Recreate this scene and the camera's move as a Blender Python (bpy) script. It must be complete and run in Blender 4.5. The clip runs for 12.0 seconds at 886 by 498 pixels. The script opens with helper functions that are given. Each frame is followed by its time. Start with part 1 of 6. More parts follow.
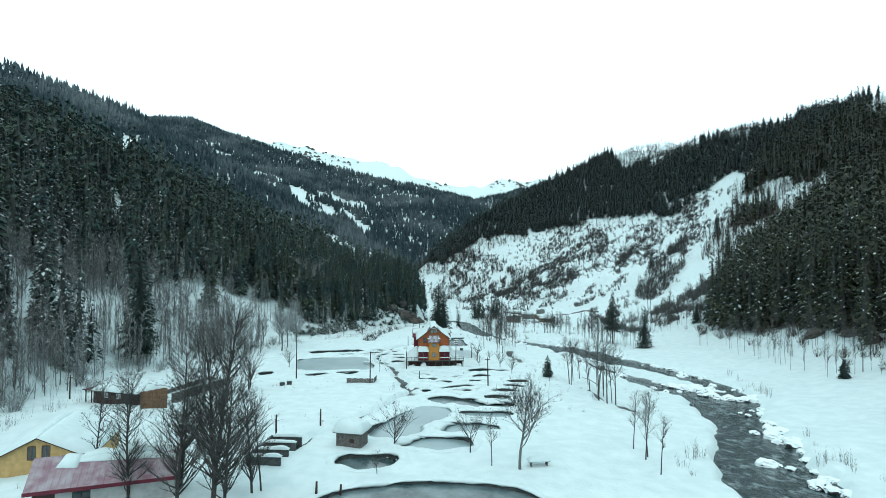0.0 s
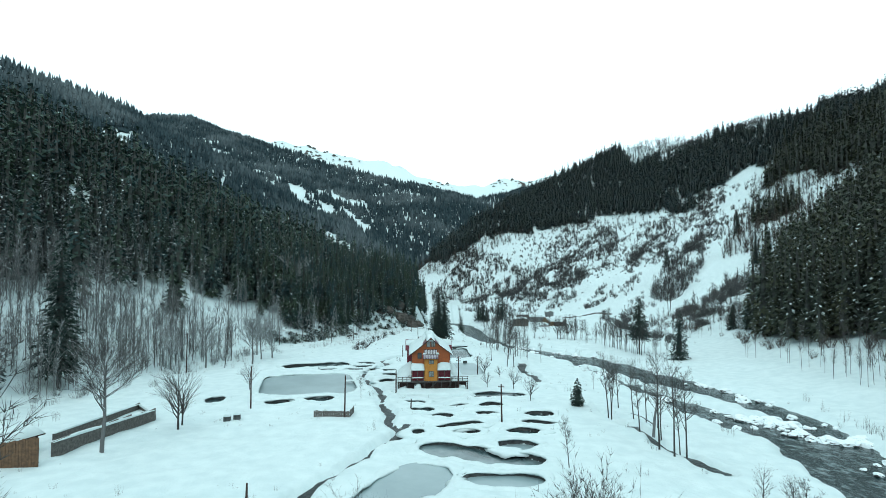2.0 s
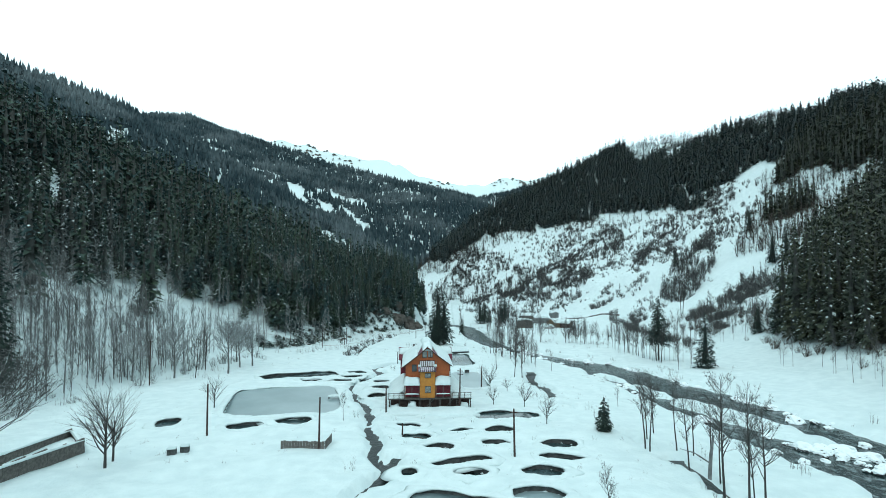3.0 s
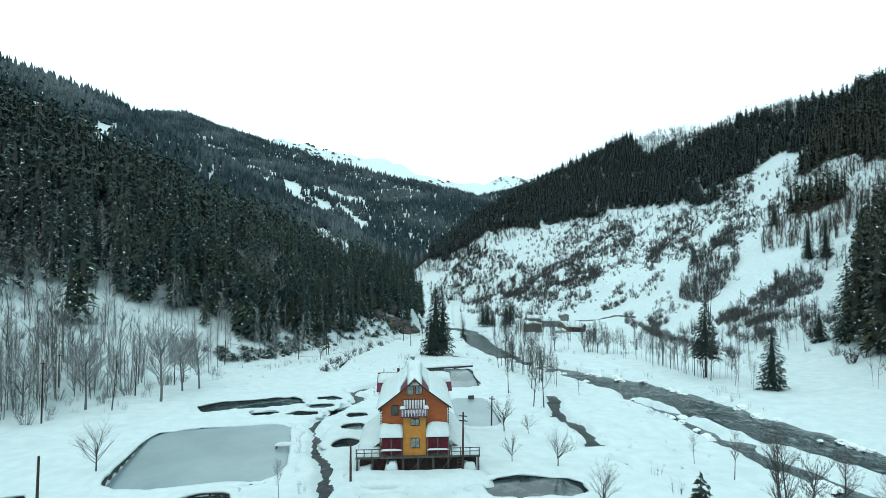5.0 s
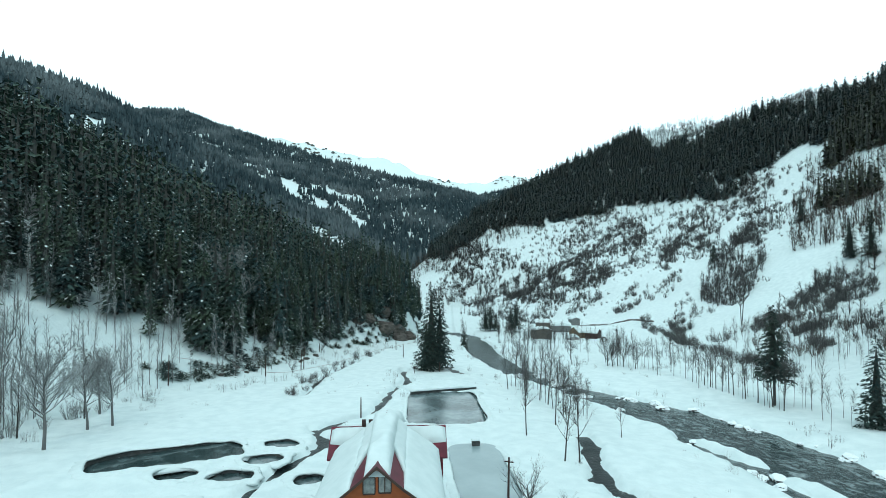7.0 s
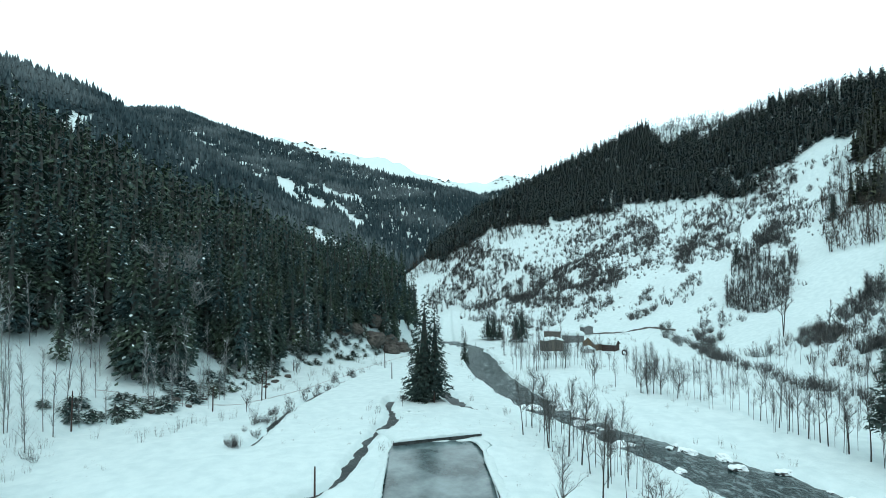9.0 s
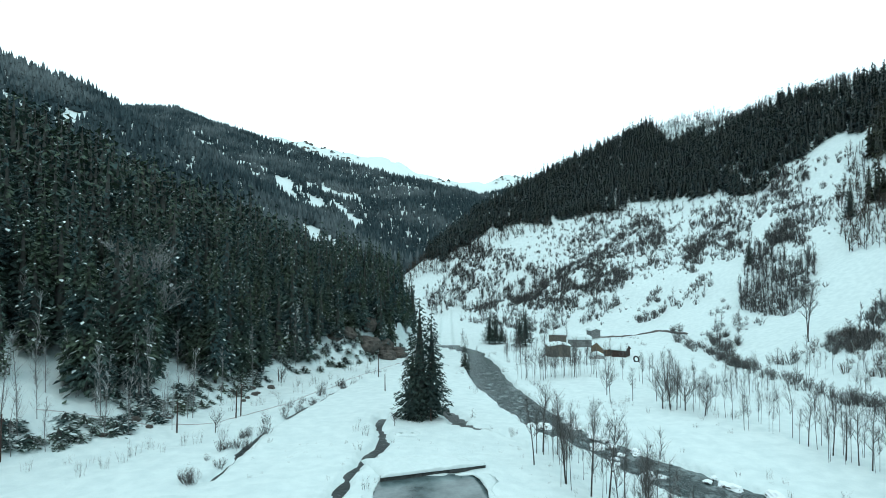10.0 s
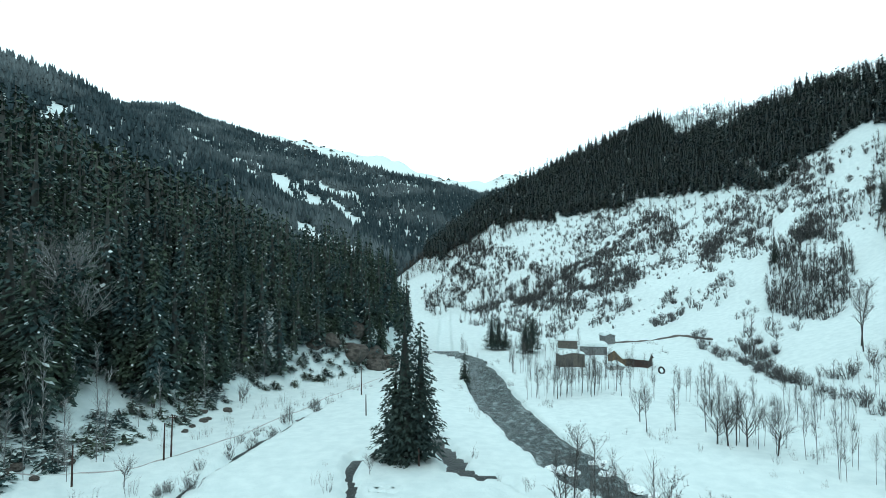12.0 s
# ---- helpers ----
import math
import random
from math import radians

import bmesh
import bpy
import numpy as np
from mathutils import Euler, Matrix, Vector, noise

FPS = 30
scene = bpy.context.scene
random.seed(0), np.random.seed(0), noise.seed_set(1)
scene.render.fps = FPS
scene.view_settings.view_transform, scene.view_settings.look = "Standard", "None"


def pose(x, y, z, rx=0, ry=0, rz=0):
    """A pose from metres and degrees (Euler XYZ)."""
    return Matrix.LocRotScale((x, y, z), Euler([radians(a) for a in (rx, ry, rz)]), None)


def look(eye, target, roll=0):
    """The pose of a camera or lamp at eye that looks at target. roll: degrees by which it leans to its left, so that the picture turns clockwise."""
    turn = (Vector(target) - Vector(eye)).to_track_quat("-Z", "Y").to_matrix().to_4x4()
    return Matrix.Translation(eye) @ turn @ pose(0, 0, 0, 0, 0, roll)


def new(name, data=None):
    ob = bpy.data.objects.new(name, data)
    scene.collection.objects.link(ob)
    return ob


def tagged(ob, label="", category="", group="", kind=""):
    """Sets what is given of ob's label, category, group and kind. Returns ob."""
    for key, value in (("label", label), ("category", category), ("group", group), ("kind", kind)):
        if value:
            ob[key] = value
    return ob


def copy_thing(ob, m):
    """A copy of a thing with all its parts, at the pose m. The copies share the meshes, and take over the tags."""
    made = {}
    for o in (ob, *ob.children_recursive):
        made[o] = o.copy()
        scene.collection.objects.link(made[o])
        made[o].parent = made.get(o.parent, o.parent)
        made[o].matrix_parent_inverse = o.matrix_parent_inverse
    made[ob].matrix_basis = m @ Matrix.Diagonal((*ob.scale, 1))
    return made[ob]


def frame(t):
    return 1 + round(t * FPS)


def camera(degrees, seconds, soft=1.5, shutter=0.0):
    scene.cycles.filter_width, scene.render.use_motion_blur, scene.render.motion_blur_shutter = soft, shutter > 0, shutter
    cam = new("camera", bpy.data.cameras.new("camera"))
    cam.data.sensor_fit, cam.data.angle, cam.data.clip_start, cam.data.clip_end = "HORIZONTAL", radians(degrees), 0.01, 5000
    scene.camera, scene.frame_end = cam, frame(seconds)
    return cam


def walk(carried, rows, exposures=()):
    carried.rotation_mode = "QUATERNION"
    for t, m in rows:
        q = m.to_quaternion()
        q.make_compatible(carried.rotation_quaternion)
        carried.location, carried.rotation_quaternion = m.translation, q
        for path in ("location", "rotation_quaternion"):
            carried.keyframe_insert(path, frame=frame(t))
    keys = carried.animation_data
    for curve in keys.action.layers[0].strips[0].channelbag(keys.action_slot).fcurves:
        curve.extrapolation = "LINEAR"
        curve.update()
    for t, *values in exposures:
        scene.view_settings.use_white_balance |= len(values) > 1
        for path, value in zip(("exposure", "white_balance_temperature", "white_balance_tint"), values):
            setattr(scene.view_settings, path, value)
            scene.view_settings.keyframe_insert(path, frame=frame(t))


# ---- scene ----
cam = camera(79.9, 12.0, soft=0.8)
METRES, EYE, TILT, LEAN, TURN = 173.4, 21.5, -3.2, 2.5, 0.0
ROWS = [
    (0.0, 0.0, 0.0, 0.0, -0.23, 5.27, -2.52),
    (0.5, 0.0004, 0.0279, 0.0013, -0.13, 5.29, -2.54),
    (1.0, 0.001, 0.0687, 0.0027, -0.08, 5.27, -2.53),
    (1.5, 0.0023, 0.1113, 0.004, -0.02, 5.26, -2.55),
    (2.0, 0.0037, 0.1602, 0.0059, -0.01, 5.25, -2.52),
    (2.5, 0.0046, 0.206, 0.0072, 0.03, 5.23, -2.5),
    (3.0, 0.0054, 0.2553, 0.0084, 0.04, 5.21, -2.51),
    (5.0, 0.0093, 0.4329, 0.0145, 0.1, 5.12, -2.36),
    (5.5, 0.0108, 0.4733, 0.0154, 0.11, 5.12, -2.35),
    (6.0, 0.012, 0.5166, 0.0167, 0.13, 5.13, -2.36),
    (6.5, 0.0131, 0.5567, 0.0181, 0.14, 5.12, -2.42),
    (7.0, 0.014, 0.6004, 0.0206, 0.15, 5.14, -2.42),
    (9.0, 0.0185, 0.7709, 0.0364, 0.14, 5.17, -2.42),
    (9.5, 0.0195, 0.8103, 0.0404, 0.15, 5.18, -2.43),
    (10.0, 0.0208, 0.851, 0.0416, 0.16, 5.16, -2.44),
    (10.5, 0.0223, 0.8873, 0.0428, 0.17, 5.16, -2.46),
    (11.0, 0.0246, 0.9257, 0.0435, 0.16, 5.14, -2.49),
    (11.5, 0.0259, 0.9615, 0.0448, 0.18, 5.12, -2.47),
    (12.0, 0.0271, 0.9982, 0.046, 0.17, 5.12, -2.47),
]
walk(cam, [(t, pose(0, 0, EYE, TILT, LEAN, TURN) @ pose(METRES * x, METRES * y, METRES * z, 90 + pitch, roll, yaw)) for t, x, y, z, yaw, pitch, roll in ROWS])

# ---- world and light: an overcast winter day ----
world = bpy.data.worlds.new("overcast_sky")
scene.world = world
world.use_nodes = True
wn, wl = world.node_tree.nodes, world.node_tree.links
sky = wn.new("ShaderNodeTexSky")
sky.sky_type, sky.sun_disc = "NISHITA", False
sky.sun_elevation, sky.sun_rotation = radians(48), radians(200)
sky_bg = wn["Background"]
sky_bg.inputs["Strength"].default_value = 0.05
wl.new(sky.outputs[0], sky_bg.inputs["Color"])
cloud_bg = wn.new("ShaderNodeBackground")
cloud_tex, cloud_ramp = wn.new("ShaderNodeTexNoise"), wn.new("ShaderNodeValToRGB")
cloud_tex.inputs["Scale"].default_value = 1.6
cloud_ramp.color_ramp.elements[0].color, cloud_ramp.color_ramp.elements[1].color = (0.79, 1.03, 1.05, 1), (0.84, 1.06, 1.08, 1)
wl.new(cloud_tex.outputs["Fac"], cloud_ramp.inputs[0])
wl.new(cloud_ramp.outputs[0], cloud_bg.inputs["Color"])
cloud_bg.inputs["Strength"].default_value = 1.2
sky_add = wn.new("ShaderNodeAddShader")
wl.new(sky_bg.outputs[0], sky_add.inputs[0])
wl.new(cloud_bg.outputs[0], sky_add.inputs[1])
wl.new(sky_add.outputs[0], wn["World Output"].inputs["Surface"])

sun = new("sun", bpy.data.lights.new("sun", "SUN"))
sun.data.energy, sun.data.angle, sun.data.color = 0.5, radians(25), (1.0, 0.97, 0.92)
sun.matrix_world = look((0, 0, 300), (40, 200, 0))


# ---- materials ----
def material(name, base, rough=0.8, second=None, scale=1.0, bump=0.0, bump_scale=None, metal=0.0, detail=6.0, lo=0.35, hi=0.65, spec=0.3, per=""):
    """A surface of two tones mixed by noise at real size, with fine relief. per: 'island' or 'object' shifts the tone piece by piece."""
    m = bpy.data.materials.new(name)
    m.use_nodes = True
    n, l = m.node_tree.nodes, m.node_tree.links
    b = n["Principled BSDF"]
    b.inputs["Roughness"].default_value, b.inputs["Metallic"].default_value = rough, metal
    b.inputs["Specular IOR Level"].default_value = spec
    co = n.new("ShaderNodeTexCoord")
    if second is None:
        second = tuple(c * 0.8 for c in base)
    t = n.new("ShaderNodeTexNoise")
    t.inputs["Scale"].default_value, t.inputs["Detail"].default_value = 1 / scale, detail
    l.new(co.outputs["Object"], t.inputs["Vector"])
    r = n.new("ShaderNodeValToRGB")
    r.color_ramp.elements[0].position, r.color_ramp.elements[1].position = lo, hi
    r.color_ramp.elements[0].color, r.color_ramp.elements[1].color = (*second, 1), (*base, 1)
    l.new(t.outputs["Fac"], r.inputs[0])
    out = r.outputs[0]
    if per:
        g = n.new("ShaderNodeNewGeometry" if per == "island" else "ShaderNodeObjectInfo")
        mp = n.new("ShaderNodeMapRange")
        mp.inputs["To Min"].default_value, mp.inputs["To Max"].default_value = 0.65, 1.3
        l.new(g.outputs["Random Per Island" if per == "island" else "Random"], mp.inputs["Value"])
        hs = n.new("ShaderNodeHueSaturation")
        l.new(mp.outputs[0], hs.inputs["Value"])
        l.new(out, hs.inputs["Color"])
        out = hs.outputs[0]
    l.new(out, b.inputs["Base Color"])
    if bump:
        t2 = n.new("ShaderNodeTexNoise")
        t2.inputs["Scale"].default_value, t2.inputs["Detail"].default_value = 1 / (bump_scale or scale * 0.3), 5
        l.new(co.outputs["Object"], t2.inputs["Vector"])
        bp = n.new("ShaderNodeBump")
        bp.inputs["Strength"].default_value, bp.inputs["Distance"].default_value = min(1, bump * 5), bump
        l.new(t2.outputs["Fac"], bp.inputs["Height"])
        l.new(bp.outputs[0], b.inputs["Normal"])
    return m


def foliage(name, dark, light, snow_share, mixed=0.0, rime=0.0):
    """Needles whose tone changes bough by bough; a share of the boughs carries snow, and rime whitens whole stands."""
    m = bpy.data.materials.new(name)
    m.use_nodes = True
    n, l = m.node_tree.nodes, m.node_tree.links
    b = n["Principled BSDF"]
    b.inputs["Roughness"].default_value, b.inputs["Specular IOR Level"].default_value = 0.9, 0.1
    g = n.new("ShaderNodeNewGeometry")
    r = n.new("ShaderNodeValToRGB")
    r.color_ramp.interpolation = "LINEAR"
    e = r.color_ramp.elements
    e[0].color, e[1].color = (*dark, 1), (*light, 1)
    e[1].position = 1 - snow_share - 0.005
    if snow_share:
        e.new(1 - snow_share).color = (0.58, 0.66, 0.68, 1)
    l.new(g.outputs["Random Per Island"], r.inputs[0])
    # tree by tree: some blue-green, some olive
    t = n.new("ShaderNodeTexNoise")
    t.inputs["Scale"].default_value, t.inputs["Detail"].default_value = 0.13, 2
    l.new(g.outputs["Position"], t.inputs["Vector"])
    tone = n.new("ShaderNodeValToRGB")
    q = tone.color_ramp.elements
    q[0].position, q[1].position = 0.36, 0.64
    q[0].color, q[1].color = (0.72, 0.92, 1.05, 1), (1.22, 1.14, 0.78, 1)
    l.new(t.outputs["Fac"], tone.inputs[0])
    mix = n.new("ShaderNodeMixRGB")
    mix.blend_type = "MULTIPLY"
    mix.inputs[0].default_value = mixed
    l.new(r.outputs[0], mix.inputs[1])
    l.new(tone.outputs[0], mix.inputs[2])
    out = mix.outputs[0]
    if rime:
        t2, r2, m2 = n.new("ShaderNodeTexNoise"), n.new("ShaderNodeValToRGB"), n.new("ShaderNodeMixRGB")
        t2.inputs["Scale"].default_value, t2.inputs["Detail"].default_value, t2.inputs["Roughness"].default_value = 0.007, 7, 0.68
        l.new(g.outputs["Position"], t2.inputs["Vector"])
        r2.color_ramp.elements[0].position, r2.color_ramp.elements[1].position = 0.47, 0.66
        r2.color_ramp.elements[0].color, r2.color_ramp.elements[1].color = (0, 0, 0, 1), (rime, rime, rime, 1)
        l.new(t2.outputs["Fac"], r2.inputs[0])
        l.new(r2.outputs[0], m2.inputs[0])
        l.new(out, m2.inputs[1])
        m2.inputs[2].default_value = (0.30, 0.36, 0.37, 1)
        out = m2.outputs[0]
    l.new(out, b.inputs["Base Color"])
    return m


SNOW = material("snow", (0.584, 0.692, 0.698), 0.75, (0.508, 0.620, 0.632), 2.2, 0.16, 0.6, spec=0.2)
SNOW_CAP = material("snow_cap", (0.560, 0.664, 0.671), 0.75, (0.512, 0.620, 0.628), 0.8, 0.04, 0.2, spec=0.2)
NEEDLES = foliage("fir_needles", (0.036, 0.060, 0.058), (0.066, 0.100, 0.094), 0.0, 0.8)
# the blue of distant haze is put into this needle colour, besides the rime
NEEDLES_FAR = foliage("far_fir_needles", (0.012, 0.025, 0.031), (0.034, 0.057, 0.065), 0.0, 0.0, 0.26)
NEEDLES_LONE = foliage("lone_fir_needles", (0.020, 0.035, 0.034), (0.046, 0.068, 0.062), 0.0, 0.3)
NEEDLES_FROST = foliage("frosted_fir_needles", (0.026, 0.040, 0.040), (0.075, 0.098, 0.098), 0.10)
BARK = material("bark", (0.062, 0.060, 0.057), 0.9, (0.036, 0.035, 0.034), 0.2, 0.02)
TWIGS = material("twigs", (0.104, 0.106, 0.104), 0.9, (0.054, 0.056, 0.055), 0.5, per="island")
# filler colour inside the fir crowns: shade between the boughs, put into the colour
INNER_SHADE = material("fir_inner_shade", (0.050, 0.058, 0.054), 0.95, (0.034, 0.040, 0.038), 0.8)
SCRUB = material("scrub", (0.116, 0.124, 0.124), 0.9, (0.046, 0.049, 0.049), 1.0, per="island")
BROWN_TWIGS = material("brown_twigs", (0.082, 0.068, 0.056), 0.9, (0.040, 0.034, 0.029), 2.0, per="island")
NEEDLES_OLIVE = foliage("olive_fir_needles", (0.040, 0.050, 0.040), (0.078, 0.090, 0.070), 0.0, 0.5)
NEEDLES_BAND = foliage("upper_fir_needles", (0.028, 0.045, 0.049), (0.058, 0.080, 0.083), 0.0, 0.5)
FROST = material("frosted_twigs", (0.36, 0.40, 0.405), 0.9, (0.14, 0.15, 0.152), 0.7, per="island")
GREY_TWIGS = material("grey_twigs", (0.17, 0.18, 0.18), 0.9, (0.085, 0.09, 0.09), 0.7, per="island")
def snowy(name, base, second, scale, share):
    """Stone with snow lying where its face looks up."""
    m = material(name, base, 0.9, second, scale, 0.12, scale * 0.35)
    n, l = m.node_tree.nodes, m.node_tree.links
    g, sp, r, mix, t = n.new("ShaderNodeNewGeometry"), n.new("ShaderNodeSeparateXYZ"), n.new("ShaderNodeValToRGB"), n.new("ShaderNodeMixRGB"), n.new("ShaderNodeTexNoise")
    add = n.new("ShaderNodeMath")
    t.inputs["Scale"].default_value, t.inputs["Detail"].default_value = 1.3, 5
    l.new(g.outputs["Position"], t.inputs["Vector"])
    l.new(g.outputs["Normal"], sp.inputs[0])
    l.new(sp.outputs["Z"], add.inputs[0])
    l.new(t.outputs["Fac"], add.inputs[1])
    r.color_ramp.elements[0].position, r.color_ramp.elements[1].position = 1.0 - share, 1.1 - share
    l.new(add.outputs[0], r.inputs[0])
    l.new(r.outputs[0], mix.inputs[0])
    b = n["Principled BSDF"]
    l.new(b.inputs["Base Color"].links[0].from_socket, mix.inputs[1])
    mix.inputs[2].default_value = (0.70, 0.79, 0.81, 1)
    l.new(mix.outputs[0], b.inputs["Base Color"])
    return m


FROST_BARK = snowy("frosted_bark", (0.17, 0.175, 0.175), (0.10, 0.104, 0.104), 0.3, 0.20)
CLIFF = snowy("snowy_cliff", (0.105, 0.098, 0.086), (0.035, 0.034, 0.032), 0.25, -0.02)
BOULDER = snowy("snowy_boulder", (0.10, 0.10, 0.10), (0.04, 0.04, 0.04), 0.6, 0.62)
DECK_WOOD = material("dark_weathered_deck", (0.090, 0.088, 0.084), 0.85, (0.045, 0.043, 0.040), 0.4, 0.02)
TAN_BOARDS = material("tan_weathered_boards", (0.215, 0.155, 0.098), 0.85, (0.11, 0.085, 0.06), 0.6, 0.02)
DUN_BOARDS = material("dun_weathered_boards", (0.150, 0.138, 0.118), 0.85, (0.085, 0.08, 0.07), 0.5, 0.02)
ROCK = material("rock", (0.16, 0.15, 0.14), 0.9, (0.06, 0.058, 0.056), 1.2, 0.15, 0.4)
CHALET = material("orange_painted_wood", (0.325, 0.088, 0.026), 0.6, (0.25, 0.068, 0.022), 0.5, 0.012, 0.12)
OCHRE = material("ochre_painted_wood", (0.46, 0.20, 0.035), 0.55, (0.38, 0.155, 0.03), 0.6, 0.01, 0.12)
MAROON = material("maroon_boards", (0.16, 0.022, 0.035), 0.6, (0.10, 0.014, 0.022), 0.4, 0.01)
RED_ROOF = material("maroon_metal_roof", (0.13, 0.020, 0.035), 0.5, (0.085, 0.014, 0.026), 0.7, 0.01, metal=0.2)
PINK_ROOF = material("faded_red_metal_roof", (0.30, 0.27, 0.29), 0.5, (0.20, 0.12, 0.15), 0.9, 0.01, metal=0.1)
DARK_TRIM = material("dark_trim", (0.055, 0.035, 0.028), 0.7)
WHITE_PAINT = material("white_paint", (0.70, 0.72, 0.74), 0.6, (0.52, 0.53, 0.56), 0.3)
LILAC = material("lilac_pickets", (0.30, 0.20, 0.30), 0.6, (0.22, 0.14, 0.22), 0.3)
GREY_BOARDS = material("grey_boards", (0.20, 0.215, 0.215), 0.85, (0.10, 0.108, 0.108), 0.5, 0.02)
OLD_WOOD = material("weathered_wood", (0.15, 0.142, 0.132), 0.85, (0.08, 0.075, 0.07), 0.3, 0.02)
BROWN_WOOD = material("brown_boards", (0.16, 0.095, 0.055), 0.8, (0.09, 0.055, 0.035), 0.4, 0.02)
DARK_WOOD = material("dark_boards", (0.060, 0.036, 0.030), 0.8, (0.035, 0.022, 0.02), 0.4, 0.02)
YELLOW = material("yellow_boards", (0.50, 0.34, 0.15), 0.7, (0.40, 0.26, 0.11), 0.5, 0.01)
PLASTER = material("grey_plaster", (0.42, 0.43, 0.42), 0.9, (0.30, 0.31, 0.31), 0.8, 0.01)
GLASS = material("window_glass", (0.05, 0.065, 0.07), 0.08, (0.03, 0.04, 0.045), 0.6, spec=0.6)
CURTAIN = material("pale_curtained_glass", (0.26, 0.29, 0.28), 0.2, (0.12, 0.14, 0.14), 0.4, spec=0.5)
RUBBER = material("dark_tyre_rubber", (0.03, 0.03, 0.03), 0.8)
CONCRETE = material("pond_wall", (0.08, 0.09, 0.09), 0.85, (0.035, 0.04, 0.04), 0.5, 0.03)


def water_material(name, deep, foam_sheen, foam_sheen_lo, foam_sheen_hi, rough, scale, stretch=1.0, bump=0.1, spec=0.5):
    m = bpy.data.materials.new(name)
    m.use_nodes = True
    n, l = m.node_tree.nodes, m.node_tree.links
    b = n["Principled BSDF"]
    co, mp = n.new("ShaderNodeTexCoord"), n.new("ShaderNodeMapping")
    mp.inputs["Scale"].default_value = (1, stretch, 1)
    l.new(co.outputs["Object"], mp.inputs["Vector"])
    t, t2 = n.new("ShaderNodeTexNoise"), n.new("ShaderNodeTexNoise")
    t.inputs["Scale"].default_value, t.inputs["Detail"].default_value, t.inputs["Roughness"].default_value = 1 / scale, 8, 0.62
    t2.inputs["Scale"].default_value, t2.inputs["Detail"].default_value = 2.2 / scale, 4
    l.new(mp.outputs[0], t.inputs["Vector"])
    l.new(mp.outputs[0], t2.inputs["Vector"])
    r = n.new("ShaderNodeValToRGB")
    r.color_ramp.elements[0].position, r.color_ramp.elements[1].position = foam_sheen_lo, foam_sheen_hi
    r.color_ramp.elements[0].color, r.color_ramp.elements[1].color = (*deep, 1), (*foam_sheen, 1)
    l.new(t.outputs["Fac"], r.inputs[0])
    l.new(r.outputs[0], b.inputs["Base Color"])
    b.inputs["Roughness"].default_value, b.inputs["Specular IOR Level"].default_value = rough, spec
    bp = n.new("ShaderNodeBump")
    bp.inputs["Strength"].default_value, bp.inputs["Distance"].default_value = 0.8, bump
    l.new(t2.outputs["Fac"], bp.inputs["Height"])
    l.new(bp.outputs[0], b.inputs["Normal"])
    return m


RIVER = water_material("river_water", (0.008, 0.025, 0.027), (0.30, 0.38, 0.39), 0.50, 0.80, 0.20, 1.3, 0.6, 0.20, 0.27)
CREEK = water_material("creek_water", (0.008, 0.015, 0.016), (0.3, 0.34, 0.34), 0.60, 0.85, 0.3, 0.8, 0.6, 0.1, 0.10)
ICE = water_material("pond_ice", (0.17, 0.245, 0.26), (0.27, 0.36, 0.375), 0.30, 0.66, 0.3, 9.0, 1, 0.006)
ICE_DARK = water_material("thin_pond_ice", (0.022, 0.046, 0.050), (0.17, 0.235, 0.245), 0.41, 0.64, 0.2, 9.0, 1, 0.006)
# still water: the paler tone is sky reflection put into the colour, not foam
WATER = water_material("pond_water", (0.024, 0.044, 0.046), (0.13, 0.18, 0.185), 0.48, 0.78, 0.10, 2.6, 1, 0.006, 0.3)


# ---- shape helpers ----
def mesh_from(name, verts, tris, mat, smooth=False, parent=None, mats=(), which=None):
    me = bpy.data.meshes.new(name)
    verts, tris = np.asarray(verts, np.float32).reshape(-1, 3), np.asarray(tris, np.int32)
    k = tris.shape[1]
    me.vertices.add(len(verts))
    me.vertices.foreach_set("co", verts.ravel())
    me.loops.add(tris.size)
    me.loops.foreach_set("vertex_index", tris.ravel())
    me.polygons.add(len(tris))
    me.polygons.foreach_set("loop_start", np.arange(len(tris), dtype=np.int32) * k)
    me.update(calc_edges=True)
    me.validate()
    if smooth:
        me.polygons.foreach_set("use_smooth", np.ones(len(tris), bool))
    for m in (mat, *mats):
        me.materials.append(m)
    if which is not None:
        me.polygons.foreach_set("material_index", np.asarray(which, np.int32))
    ob = new(name, me)
    ob.parent = parent
    return ob


def part(name, bm, mat, parent, label=""):
    me = bpy.data.meshes.new(name)
    bm.to_mesh(me)
    bm.free()
    me.materials.append(mat)
    ob = new(name, me)
    ob.parent = parent
    return tagged(ob, label)


def lattice(ix, iy, seed):
    v = np.sin(ix * 127.1 + iy * 311.7 + seed * 74.7) * 43758.5453
    return v - np.floor(v)


def vnoise(x, y, size, seed=0):
    """Smooth noise from -1 to 1 with lumps of that size."""
    x, y = np.asarray(x, float) / size, np.asarray(y, float) / size
    ix, iy = np.floor(x), np.floor(y)
    fx, fy = x - ix, y - iy
    fx, fy = fx * fx * (3 - 2 * fx), fy * fy * (3 - 2 * fy)
    a, b = lattice(ix, iy, seed), lattice(ix + 1, iy, seed)
    c, d = lattice(ix, iy + 1, seed), lattice(ix + 1, iy + 1, seed)
    return 2 * ((a * (1 - fx) + b * fx) * (1 - fy) + (c * (1 - fx) + d * fx) * fy) - 1


def sstep(a, b, v):
    u = np.clip((v - a) / (b - a), 0, 1)
    return u * u * (3 - 2 * u)


